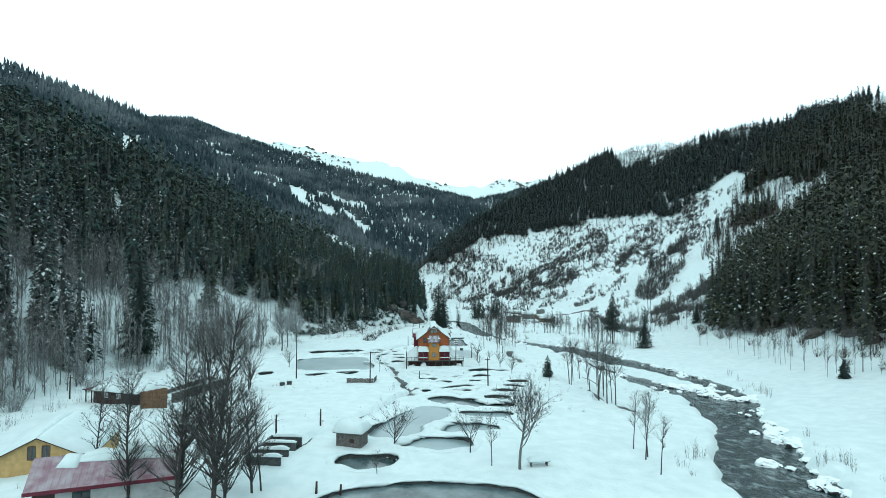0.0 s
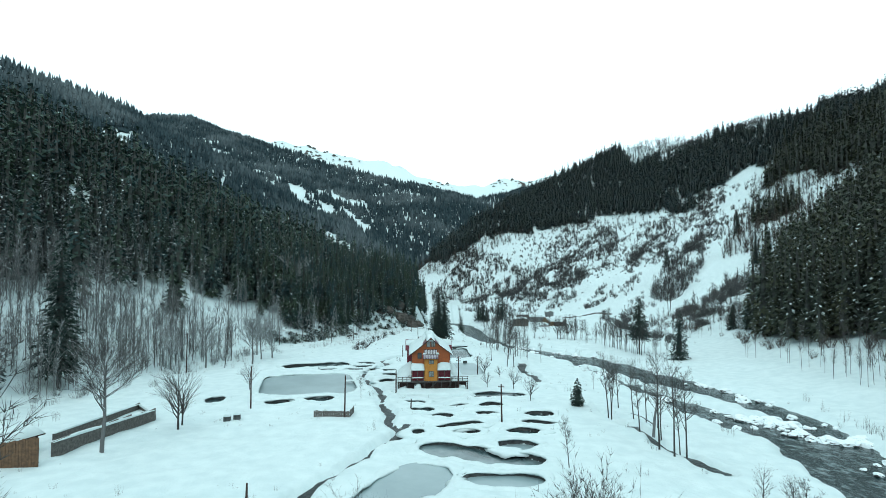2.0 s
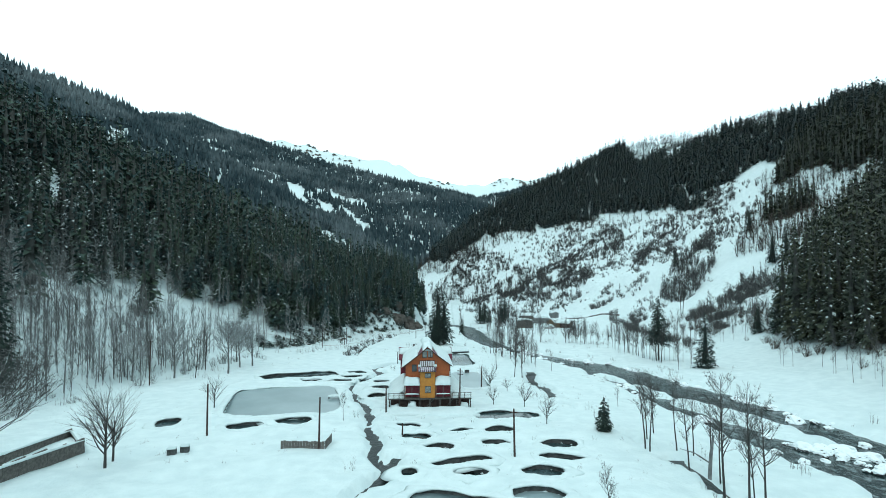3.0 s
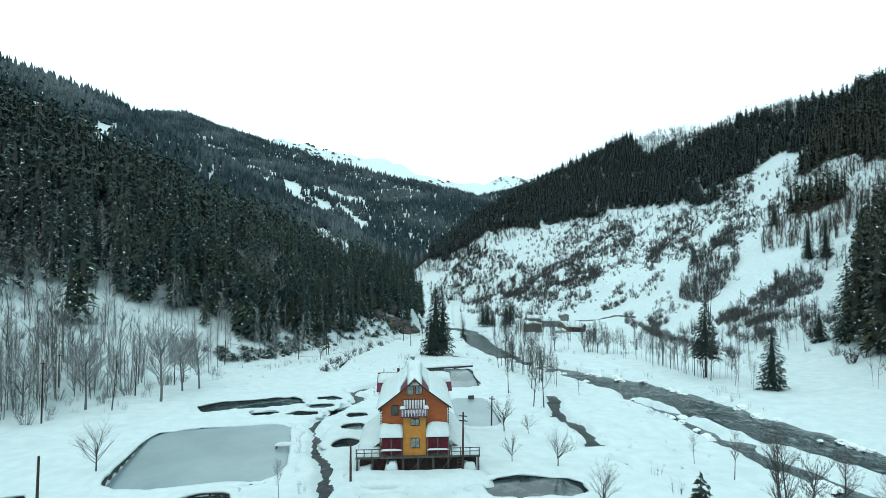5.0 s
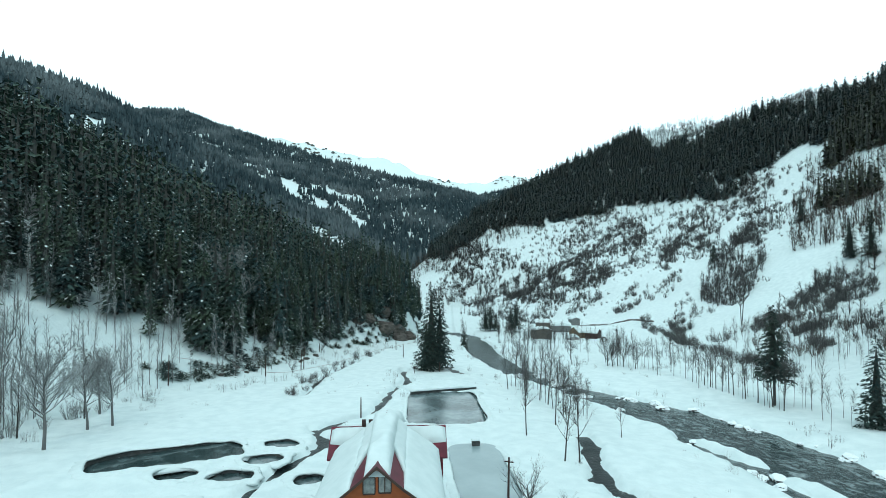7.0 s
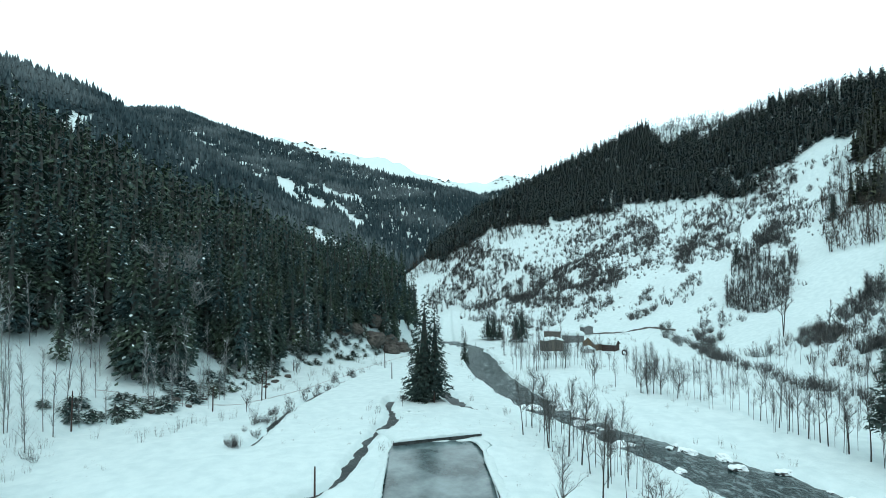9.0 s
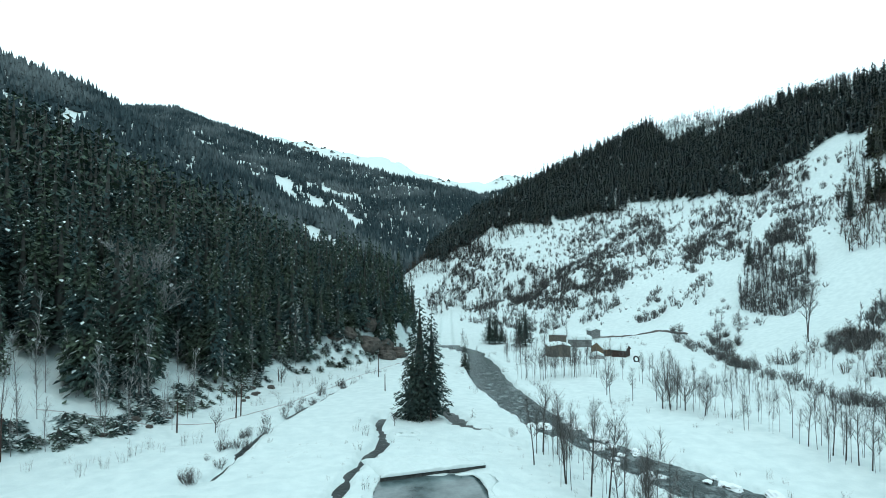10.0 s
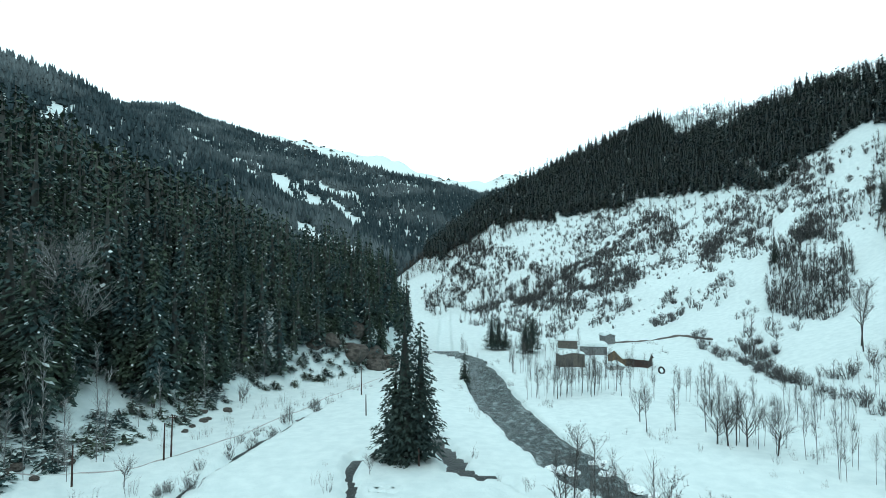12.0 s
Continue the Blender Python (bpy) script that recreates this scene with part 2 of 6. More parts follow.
def side(x, y, line):
    """Signed distance to a polyline: positive on the left of its direction."""
    best, sign = np.full(np.shape(x), 1e9), np.ones(np.shape(x))
    for (ax, ay), (bx, by) in zip(line, line[1:]):
        dx, dy = bx - ax, by - ay
        u = np.clip(((x - ax) * dx + (y - ay) * dy) / (dx * dx + dy * dy), 0, 1)
        d = np.hypot(x - ax - u * dx, y - ay - u * dy)
        s = np.where(dx * (y - ay) - dy * (x - ax) > 0, 1.0, -1.0)
        near = d < best
        best, sign = np.where(near, d, best), np.where(near, s, sign)
    return best * sign


def crest(x, y, line, slope):
    """Height of a ridge whose flanks fall from its crest line."""
    h = np.full(np.shape(x), -1e9)
    for (ax, ay, az), (bx, by, bz) in zip(line, line[1:]):
        dx, dy = bx - ax, by - ay
        u = np.clip(((x - ax) * dx + (y - ay) * dy) / (dx * dx + dy * dy), 0, 1)
        h = np.maximum(h, az + u * (bz - az) - slope * np.hypot(x - ax - u * dx, y - ay - u * dy))
    return h


# ---- the plan of the valley ----
FOOT_LEFT = [(-78, -400), (-74, 0), (-76, 130), (-68, 205), (-51, 243), (-47, 262), (-47, 285), (-42, 312), (-24, 345), (-13, 400), (-10, 450), (-40, 540), (-130, 640), (-300, 760), (-600, 800)]
FOOT_RIGHT = [(600, 1500), (250, 1250), (90, 1050), (10, 900), (-22, 760), (5, 640), (50, 540), (95, 455), (112, 390), (114, 320), (98, 220), (90, 120), (86, 0), (80, -400)]
RIVER_Y = [-400, 0, 45, 61, 72, 84, 105, 125, 140, 168, 194, 212, 236, 252, 280, 305, 340, 392, 430]
RIVER_L = [20, 22, 28, 32, 37, 43, 48, 45, 44, 42, 40, 37, 30, 21, 16, 12, 11, 14, 0]
RIVER_R = [35, 36, 40, 44, 48, 52, 62, 67, 66, 62, 58, 53, 38, 32, 26, 24, 23, 21, 8]
ISLANDS = [(53, 139, 3.6, 23, 14), (44.5, 184, 1.5, 8, 18), (47, 167, 2.0, 9, 10)]  # x, y, half width, half length, turn
RIDGES = [
    ([(-1500, 650, 590), (-1050, 950, 486), (-830, 1068, 408), (-720, 1127, 368), (-560, 1300, 240), (-450, 1450, 120)], 0.52),
    ([(-1500, 2500, 760), (-1162, 2232, 656), (-1050, 2185, 632), (-850, 2100, 546), (-564, 2000, 440), (-162, 1800, 300), (29, 1700, 240), (110, 1600, 175), (150, 1450, 60)], 0.42),
    ([(-22, 715, -5), (0, 722, 45), (53, 740, 88), (136, 770, 134), (245, 802, 190), (290, 792, 204), (335, 770, 206)], 0.8),
    ([(-500, 3000, 540), (-170, 3000, 500), (180, 2900, 395), (470, 3000, 470), (800, 3100, 560)], 0.45),
]
PEAKS = [(-1900, 4300, 1150), (-1213, 4300, 1005), (-983, 4300, 975), (-615, 4300, 895), (-480, 4300, 890), (-202, 4300, 780), (120, 4300, 700), (440, 4300, 715), (716, 4300, 735), (1300, 4300, 850)]


def river_off(x, y):
    """Metres outside the river's banks (negative: in the water)."""
    wob = 0.9 * vnoise(x, y, 5, 3) + 0.4 * vnoise(x, y, 1.7, 4)
    return np.maximum(np.interp(y, RIVER_Y, RIVER_L) - x, x - np.interp(y, RIVER_Y, RIVER_R)) + wob


def floor_plane(y):
    return np.where(y < 450, 2.6 - 0.05 * y, -19.9 - 0.012 * (np.minimum(y, 1500) - 450))


def river_level(y):
    return floor_plane(y) - 2.2


def land(x, y):
    """Ground height with no ponds dug."""
    x, y = np.asarray(x, float), np.asarray(y, float)
    h = floor_plane(y) + 0.28 * vnoise(x, y, 14, 1) + 0.22 * vnoise(x, y, 4.5, 2) + 0.13 * vnoise(x, y, 1.8, 6)
    off = river_off(x, y)
    h = h - 1.3 * (1 - sstep(0, 26, off)) - 1.7 * (1 - sstep(-1.0, 0.8, off))
    for cx, cy, a, b, turn in ISLANDS:
        c, s = math.cos(radians(turn)), math.sin(radians(turn))
        u, v = ((x - cx) * c + (y - cy) * s) / a, (-(x - cx) * s + (y - cy) * c) / b
        r = np.hypot(u, v) + 0.25 * vnoise(x, y, 4, 5)
        h = np.maximum(h, np.where(r < 1.3, river_level(y) - 0.5 + 1.5 * (1 - sstep(0.55, 1.15, r)), -1e9))
    rough = vnoise(x, y, 30, 7) + 0.5 * vnoise(x, y, 11, 8)
    d_left, d_right = side(x, y, FOOT_LEFT), side(x, y, FOOT_RIGHT)
    bumps = rough * sstep(0, 60, np.maximum(d_left, d_right)) * 3
    left = np.interp(d_left, [-6, 0, 10, 60, 140, 300, 600], [0, 0.8, 6, 36, 82, 150, 250])
    right = np.interp(d_right, [-15, 0, 40, 90, 180, 240, 300, 400, 700], [0, 2, 18, 44, 92, 148, 197, 207, 210])
    knoll = 15 * np.exp(-((x + 30) / 24) ** 2 - ((y - 405) / 60) ** 2) * sstep(0, 9, d_left)
    shelf = 3.4 * np.exp(-((x - 78) / 26) ** 2 - ((y - 404) / 28) ** 2)
    brow = 11 * np.exp(-((x - 345) / 55) ** 2 - ((y - 625) / 75) ** 2)
    hollow = 13 * np.exp(-((x + 150) / 95) ** 2 - ((y - 435) / 75) ** 2)
    h = h + left + right + bumps + knoll + shelf + brow - hollow
    big = 40 * vnoise(x, y, 260, 9) + 18 * vnoise(x, y, 110, 10) + 7 * vnoise(x, y, 45, 11)
    for line, slope in RIDGES:
        r = crest(x, y, line, slope)
        h = np.maximum(h, r + (0.3 * big if slope < 0.7 else 0.06 * big) * sstep(0, 200, r))
    p = crest(x, y, PEAKS, 0.75)
    return np.maximum(h, p + 1.2 * big)


# ponds: x, y, half width, half length, turn, surface, squareness
PONDS = [
    (-29.5, 146, 10.2, 13.2, 15, "ice", 6), (-34.8, 175.6, 9.6, 5.0, 29, "water", 4),
    (-42.2, 127.4, 2.0, 3.4, 20, "thin", 2.4), (-29.6, 125.4, 2.9, 2.6, 0, "water", 2), (-23.2, 129, 3.1, 2.9, 0, "water", 2), (-30.3, 168.6, 2.8, 2.4, 0, "water", 2), (-23.5, 168, 2.9, 2.7, 0, "water", 2),
    (-21.9, 175, 2.8, 2.5, 0, "thin", 2), (-21.8, 182.5, 2.7, 2.4, 0, "thin", 2), (-13.7, 167, 2.0, 2.5, 0, "thin", 2), (-12.8, 158.3, 2.2, 2.7, 0, "ice", 2), (-12.3, 149.5, 2.2, 2.6, 0, "water", 2),
    (-4.7, 126.6, 2.1, 1.7, 0, "thin", 2), (-3.1, 120.5, 2.3, 2.1, 0, "water", 2), (0.1, 114.1, 2.2, 1.8, 0, "water", 2), (3.4, 124.2, 1.9, 1.5, 0, "water", 2), (9.0, 123.5, 2.3, 1.9, 0, "water", 2),
    (7.8, 116.7, 2.2, 1.7, 0, "water", 2), (16.2, 116.1, 2.6, 2.2, 0, "water", 2), (15.4, 110.3, 3.0, 1.4, -6, "water", 2), (12.1, 105.2, 2.7, 2.1, 0, "thin", 2), (10.4, 97.9, 2.9, 2.4, 0, "ice", 2),
    (3.0, 108.4, 4.0, 1.4, 14, "water", 2.5), (3.8, 104.4, 2.2, 1.7, 0, "water", 2), (11.2, 133.2, 5.7, 4.1, 4, "water", 2.8), (-3.1, 104.8, 1.2, 1.3, 0, "water", 2), (-5.6, 134.2, 2.2, 1.6, 0, "thin", 2),
    (5.0, 94.3, 8.6, 3.1, -26, "thin", 2.6), (-4.4, 80.3, 4.1, 10.6, -21, "ice", 3), (-1, 68.5, 5.2, 3.5, 0, "ice", 2.2), (3.6, 76.6, 4.8, 3.2, 0, "ice", 2.6), (7.0, 85.5, 4.6, 2.2, 0, "ice", 2.6),
    (-8.5, 61, 3.8, 2.9, 0, "thin", 2.4), (-1, 45, 12, 9.5, 0, "thin", 2.3),
    (-4.2, 243.8, 0.75, 0.6, 10, "water", 2), (-2.7, 243.9, 0.7, 0.55, -10, "water", 2), (6.8, 170.5, 3.9, 11.0, 4, "ice", 4), (2.0, 207.2, 7.3, 14.4, 3, "thin", 7),
]


def pond_radius(p, x, y):
    """Below 1 inside the pond's rim."""
    cx, cy, a, b, turn, _, k = p
    c, s = math.cos(radians(turn)), math.sin(radians(turn))
    u, v = np.abs(((x - cx) * c + (y - cy) * s) / a), np.abs((-(x - cx) * s + (y - cy) * c) / b)
    return (u ** k + v ** k) ** (1 / k)


def pond_level(p):
    cx, cy, a, b = p[:4]
    return float(floor_plane(np.array(cy + 0.4 * b))) - (0.28 if b > 10 else 0.52)


# dug channels: points and half width
GULLY = [(-29.5, 221), (-29.9, 234), (-29.3, 248), (-27.7, 268), (-24, 297)]
CHANNELS = [
    ([(-19, 192), (-16, 183), (-18.5, 174), (-20, 165), (-18, 152), (-13.5, 141), (-9.5, 122), (-6.5, 107), (-7, 101), (-9.5, 92), (-13, 86), (-16, 76), (-18, 70), (-21, 62)], 0.95),
    ([(-9, 258), (-9, 250), (-8, 238), (-9, 225), (-11, 214), (-12, 204), (-15, 196), (-19, 190)], 1.15),
    ([(-4.5, 111), (-6.2, 106)], 0.7),
    ([(23.5, 190), (23, 181), (22.3, 170), (22.6, 160), (22.5, 150)], 1.5),
    ([(24, 144), (25.5, 138)], 0.7),
    ([(27, 128), (28.5, 119)], 0.6),
    ([(31, 113), (30.5, 108), (30, 102), (31, 96), (32, 90)], 1.25),
    (GULLY, 0.8),
    ([(2, 274), (5.5, 262), (7.5, 253), (10, 251.5)], 2.1),
    ([(10, 251.5), (14, 249), (18, 243), (20, 236)], 0.55),
]


def channel_off(x, y):
    best = np.full(np.shape(x), 1e9)
    for line, half in CHANNELS:
        best = np.minimum(best, np.abs(side(x + 1.1 * vnoise(x, y, 7, 13), y, line)) - half * (1 + 0.45 * vnoise(x, y, 3.2, 12)) - 0.3 * vnoise(x, y, 1.6, 14))
    return best


def ground(x, y):
    """Ground height, ponds and channels dug."""
    x, y = np.asarray(x, float), np.asarray(y, float)
    h = land(x, y)
    h = h - 1.1 * (1 - sstep(-0.5, 0.35, channel_off(x, y)))
    for p in PONDS:
        near = (np.abs(x - p[0]) < p[2] + p[3] + 3) & (np.abs(y - p[1]) < p[2] + p[3] + 3)
        if np.any(near):
            r = (pond_radius(p, x[near], y[near]) - 1) * min(p[2], p[3])
            k = 1 - sstep(-0.15, 0.45, r)
            h[near] = h[near] * (1 - k) + np.minimum(h[near], pond_level(p) - 0.5) * k
    return h


def spread(lo, fine_lo, fine_hi, hi, step, grow):
    mid = list(np.arange(fine_lo, fine_hi, step))
    up, s = [fine_hi], step
    while up[-1] < hi:
        s = min(s * grow, 45)
        up.append(up[-1] + s)
    down, s = [fine_lo - step], step
    while down[-1] > lo:
        s = min(s * grow, 45)
        down.append(down[-1] - s)
    return np.array(down[::-1] + mid + up)


gx, gy = spread(-2600, -46, 36, 2600, 0.62, 1.05), spread(-500, 44, 226, 4800, 0.62, 1.038)
mx, my = np.meshgrid(gx, gy)
mz = ground(mx.ravel(), my.ravel())
nx, ny = len(gx), len(gy)
idx = np.arange(nx * ny).reshape(ny, nx)
quads = np.stack([idx[:-1, :-1], idx[:-1, 1:], idx[1:, 1:], idx[1:, :-1]], -1).reshape(-1, 4)
terrain = mesh_from("ground", np.stack([mx.ravel(), my.ravel(), mz], -1), quads, SNOW, True)
tagged(terrain, "snow-covered valley floor and mountain slopes", "ground", kind="structure")

# the river's water
ry = np.arange(-60, 430, 1.2)
rows_v, cols = [], 26
for y in ry:
    a, b = np.interp(y, RIVER_Y, RIVER_L) - 2.5, np.interp(y, RIVER_Y, RIVER_R) + 2.5
    xs = np.linspace(a, b, cols)
    ys = np.full(cols, y)
    rows_v.append(np.stack([xs, ys, river_level(ys) + 0.10 * vnoise(xs, ys, 2.4, 20) + 0.05 * vnoise(xs, ys, 1.1, 21)], -1))
ri = np.arange(len(ry) * cols).reshape(-1, cols)
rq = np.stack([ri[:-1, :-1], ri[:-1, 1:], ri[1:, 1:], ri[1:, :-1]], -1).reshape(-1, 4)
tagged(mesh_from("river_water", np.concatenate(rows_v), rq, RIVER, True), "dark fast mountain river with white riffles", "river", kind="structure")


def ribbon(name, line, half, drop, mat, label):
    pts = []
    for (ax, ay), (bx, by) in zip(line, line[1:]):
        n = max(2, int(math.hypot(bx - ax, by - ay) / 1.5))
        pts += [(ax + (bx - ax) * i / n, ay + (by - ay) * i / n) for i in range(n)]
    pts.append(line[-1])
    v, f = [], []
    for i, (x, y) in enumerate(pts):
        a, b = pts[max(i - 1, 0)], pts[min(i + 1, len(pts) - 1)]
        dx, dy = b[0] - a[0], b[1] - a[1]
        n = math.hypot(dx, dy)
        z = float(land(np.array([x]), np.array([y]))[0]) - drop
        for s in (-1, 1):
            v.append((x - s * dy / n * (half + 1.5), y + s * dx / n * (half + 1.5), z))
        if i:
            f.append((2 * i - 2, 2 * i, 2 * i + 1, 2 * i - 1))
    return tagged(mesh_from(name, v, f, mat, True), label, "channel", kind="structure")


for line, half in CHANNELS:
    ribbon("channel_water", line, half, 0.85, CREEK, "narrow dark water channel cut through the snow")


def rim_points(p, grow, n):
    cx, cy, a, b, turn, _, k = p
    c, s = math.cos(radians(turn)), math.sin(radians(turn))
    out = []
    for i in range(n):
        w = 2 * math.pi * i / n
        u = math.copysign(abs(math.cos(w)) ** (2 / k), math.cos(w)) * (a + grow)
        v = math.copysign(abs(math.sin(w)) ** (2 / k), math.sin(w)) * (b + grow)
        out.append((cx + u * c - v * s, cy + u * s + v * c))
    return np.array(out)


def pond(p):
    """A walled pond with its water or ice and the snow that overhangs its rim."""
    n = int(max(56, min(260, (p[2] + p[3]) * 10)))
    z = pond_level(p)
    top = new("fish_pond")
    top.location = (p[0], p[1], z)
    o = np.array([p[0], p[1], z])
    words = {"ice": "pale grey ice", "thin": "patchy thin ice", "water": "dark open water"}[p[5]]
    size = "large" if p[2] * p[3] > 40 else "small"
    tagged(top, f"{size} walled fish pond with {words} and snowy rim", "pond", "fish ponds in the valley")
    rim = rim_points(p, 0.05, n)
    disc = np.concatenate([[[p[0], p[1], z]], np.column_stack([rim_points(p, 0.3, n), np.full(n, z)])]) - o
    mesh_from("water", disc, [(0, 1 + i, 1 + (i + 1) % n) for i in range(n)], {"ice": ICE, "thin": ICE_DARK, "water": WATER}[p[5]], False, top)
    g = land(rim[:, 0], rim[:, 1])
    v = np.concatenate([np.column_stack([rim, np.full(n, z - 0.3)]), np.column_stack([rim, g - 0.02]), np.column_stack([rim_points(p, 0.35, n), g - 0.02])]) - o
    f = [(a * n + i, a * n + (i + 1) % n, a * n + n + (i + 1) % n, a * n + n + i) for a in (0, 1) for i in range(n)]
    mesh_from("wall", v, f, CONCRETE, False, top)
    # a soft snow roll along the rim
    prof = [(1.5, -0.22), (0.95, 0.02), (0.35, 0.17), (-0.08, 0.15), (-0.24, 0.02), (-0.12, -0.10), (0.2, -0.2)]
    rings = []
    for gr, up in prof:
        r = rim_points(p, gr, n)
        lump = 1 + 0.6 * vnoise(rim[:, 0], rim[:, 1], 1.5, 30) + 0.35 * vnoise(rim[:, 0], rim[:, 1], 0.6, 31)
        rr = rim + (r - rim) * lump[:, None]
        rings.append(np.column_stack([rr, g + up * lump]))
    v = np.concatenate(rings) - o
    k = len(prof)
    f = [(a * n + i, a * n + (i + 1) % n, ((a + 1) % k) * n + (i + 1) % n, ((a + 1) % k) * n + i) for a in range(k) for i in range(n)]
    mesh_from("snow_rim", v, f, SNOW_CAP, True, top)


for p in PONDS:
    pond(p)


# ---- trees ----
def fir_shape(rng, height, radius, boughs, tufts, size, snow=0.12, bare=0.07, clump=1.0, full=0.8):
    """A fir as many small drooping tufts of needles on its boughs, round a dark core painted as its inner shade:
    vertices, triangles, and 0 needles, 1 snow, 2 dark core.
    """
    v, f, w3 = [], [], []
    # closed cone that fills the crown and stands in for its inner shade
    n, z0 = 5, height * (bare + 0.05)
    for i in range(n):
        a, k = 6.283 * i / n, radius * rng.uniform(0.22, 0.42)
        v.append((k * math.cos(a), k * math.sin(a), z0 + rng.uniform(-0.5, 0.5)))
    v.append((0, 0, height * 0.9))
    f += [(i, (i + 1) % n, n) for i in range(n)]
    w3 += [2] * n
    tiers, phase = height / rng.uniform(1.8, 2.6), rng.random() * 6.3
    for i in range(boughs):
        q = 1 - (1 - (i + rng.random()) / boughs) ** 0.62
        zc = height * (bare + (0.985 - bare) * q)
        wide = (1 - q) ** full * (0.86 + 0.14 * math.cos(6.283 * q * tiers + phase)) * (1.0 if q > 0.08 else 0.82)
        r = radius * wide * rng.uniform(0.72, 1.2) + 0.10
        a = 2.4 * i + rng.uniform(-0.5, 0.5)
        sag, ca, sa = r * rng.uniform(0.22, 0.5), math.cos(a), math.sin(a)
        e0 = size * (0.55 + 0.45 * (1 - q))
        for _ in range(tufts):
            d = r * math.sqrt(rng.uniform(0.06, 1.0))
            o = rng.uniform(-0.34, 0.34) * d
            x, y, z = d * ca - o * sa, d * sa + o * ca, zc - sag * (d / r) ** 1.4 + rng.uniform(-0.25, 0.25) * e0
            e, turn = e0 * rng.uniform(0.7, 1.3), a + rng.uniform(-0.9, 0.9)
            cx, cy = math.cos(turn), math.sin(turn)
            hw, tilt = e * rng.uniform(0.26, 0.42), rng.uniform(-0.5, 0.5) * e * 0.4
            k = len(v)
            v += [(x - cx * e * 0.4 - cy * hw, y - cy * e * 0.4 + cx * hw, z + tilt), (x - cx * e * 0.4 + cy * hw, y - cy * e * 0.4 - cx * hw, z - tilt), (x + cx * e * 0.6, y + cy * e * 0.6, z - e * rng.uniform(0.2, 0.75))]
            f.append((k, k + 1, k + 2))
            w3.append(0)
        if rng.random() < snow * (1.5 - q):
            # a pad of snow near the bough's tip
            c = (0.10 + 0.34 * rng.random() ** 2.2) * clump * (1.35 - 0.6 * q)
            d, o = r * rng.uniform(0.6, 1.0), rng.uniform(-0.25, 0.25) * r
            x, y, z = d * ca - o * sa, d * sa + o * ca, zc - sag * (d / r) ** 1.4 + 0.16
            lx, ly, wx, wy = ca * c * 1.7, sa * c * 1.7, -sa * c * rng.uniform(0.5, 1.1), ca * c * 0.8
            k = len(v)
            v += [(x - lx, y - ly, z + 0.6 * c), (x + wx, y + wy, z), (x - wx, y - wy, z), (x + lx, y + ly, z - 0.8 * c)]
            f += [(k, k + 3, k + 1), (k, k + 2, k + 3)]
            w3 += [1] * 2
    return np.array(v), np.array(f), np.array(w3)


def spire_shape(rng, height, radius):
    """A far fir: three ragged tiers."""
    v, f = [], []
    for z0, z1, rr in ((0.05, 0.62, 1.0), (0.42, 1.0, 0.6)):
        k, turn = len(v), rng.random() * 6
        v.append((0, 0, height * z1))
        for i in range(3):
            a, r = turn + 2.094 * i, radius * rr * rng.uniform(0.7, 1.2)
            v.append((r * math.cos(a), r * math.sin(a), height * (z0 + rng.uniform(-0.05, 0.05))))
        f += [(k, k + 1 + i, k + 1 + (i + 1) % 3) for i in range(3)]
    return np.array(v), np.array(f), np.zeros(len(f), int)


def scatter(name, shapes, spots, mats, label, category, seed=1):
    """Many plants in one mesh. spots: x, y, z, scale, height factor."""
    rng = random.Random(seed)
    vs, fs, ws, base = [], [], [], 0
    for x, y, z, s, hs in spots:
        v, f, w = shapes[rng.randrange(len(shapes))]
        a = rng.random() * 6.283
        c, sn = math.cos(a) * s, math.sin(a) * s
        vs.append(np.column_stack([v[:, 0] * c - v[:, 1] * sn + x, v[:, 0] * sn + v[:, 1] * c + y, v[:, 2] * s * hs + z]))
        fs.append(f + base)
        ws.append(w)
        base += len(v)
    ob = mesh_from(name, np.concatenate(vs), np.concatenate(fs), mats[0], False, None, mats[1:], np.concatenate(ws))
    return tagged(ob, label, category, kind="stuff")


def tube(v, f, pts, radii, sides):
    """Adds a tapering tube along points."""
    base = len(v)
    for i, (p, r) in enumerate(zip(pts, radii)):
        d = (pts[min(i + 1, len(pts) - 1)] - pts[max(i - 1, 0)]).normalized()
        a = d.orthogonal().normalized()
        b = d.cross(a)
        for s in range(sides):
            w = 6.2832 * s / sides
            v.append(tuple(p + (a * math.cos(w) + b * math.sin(w)) * r))
    for i in range(len(pts) - 1):
        for s in range(sides):
            q = base + i * sides
            f.append((q + s, q + (s + 1) % sides, q + sides + (s + 1) % sides))
            f.append((q + s, q + sides + (s + 1) % sides, q + sides + s))


def grow(rng, start, way, length, bend, lift, n):
    pts, d = [start], way.normalized()
    for _ in range(n):
        d = (d + Vector((rng.uniform(-1, 1), rng.uniform(-1, 1), rng.uniform(-1, 1))) * bend + Vector((0, 0, lift))).normalized()
        pts.append(pts[-1] + d * length / n)
    return pts


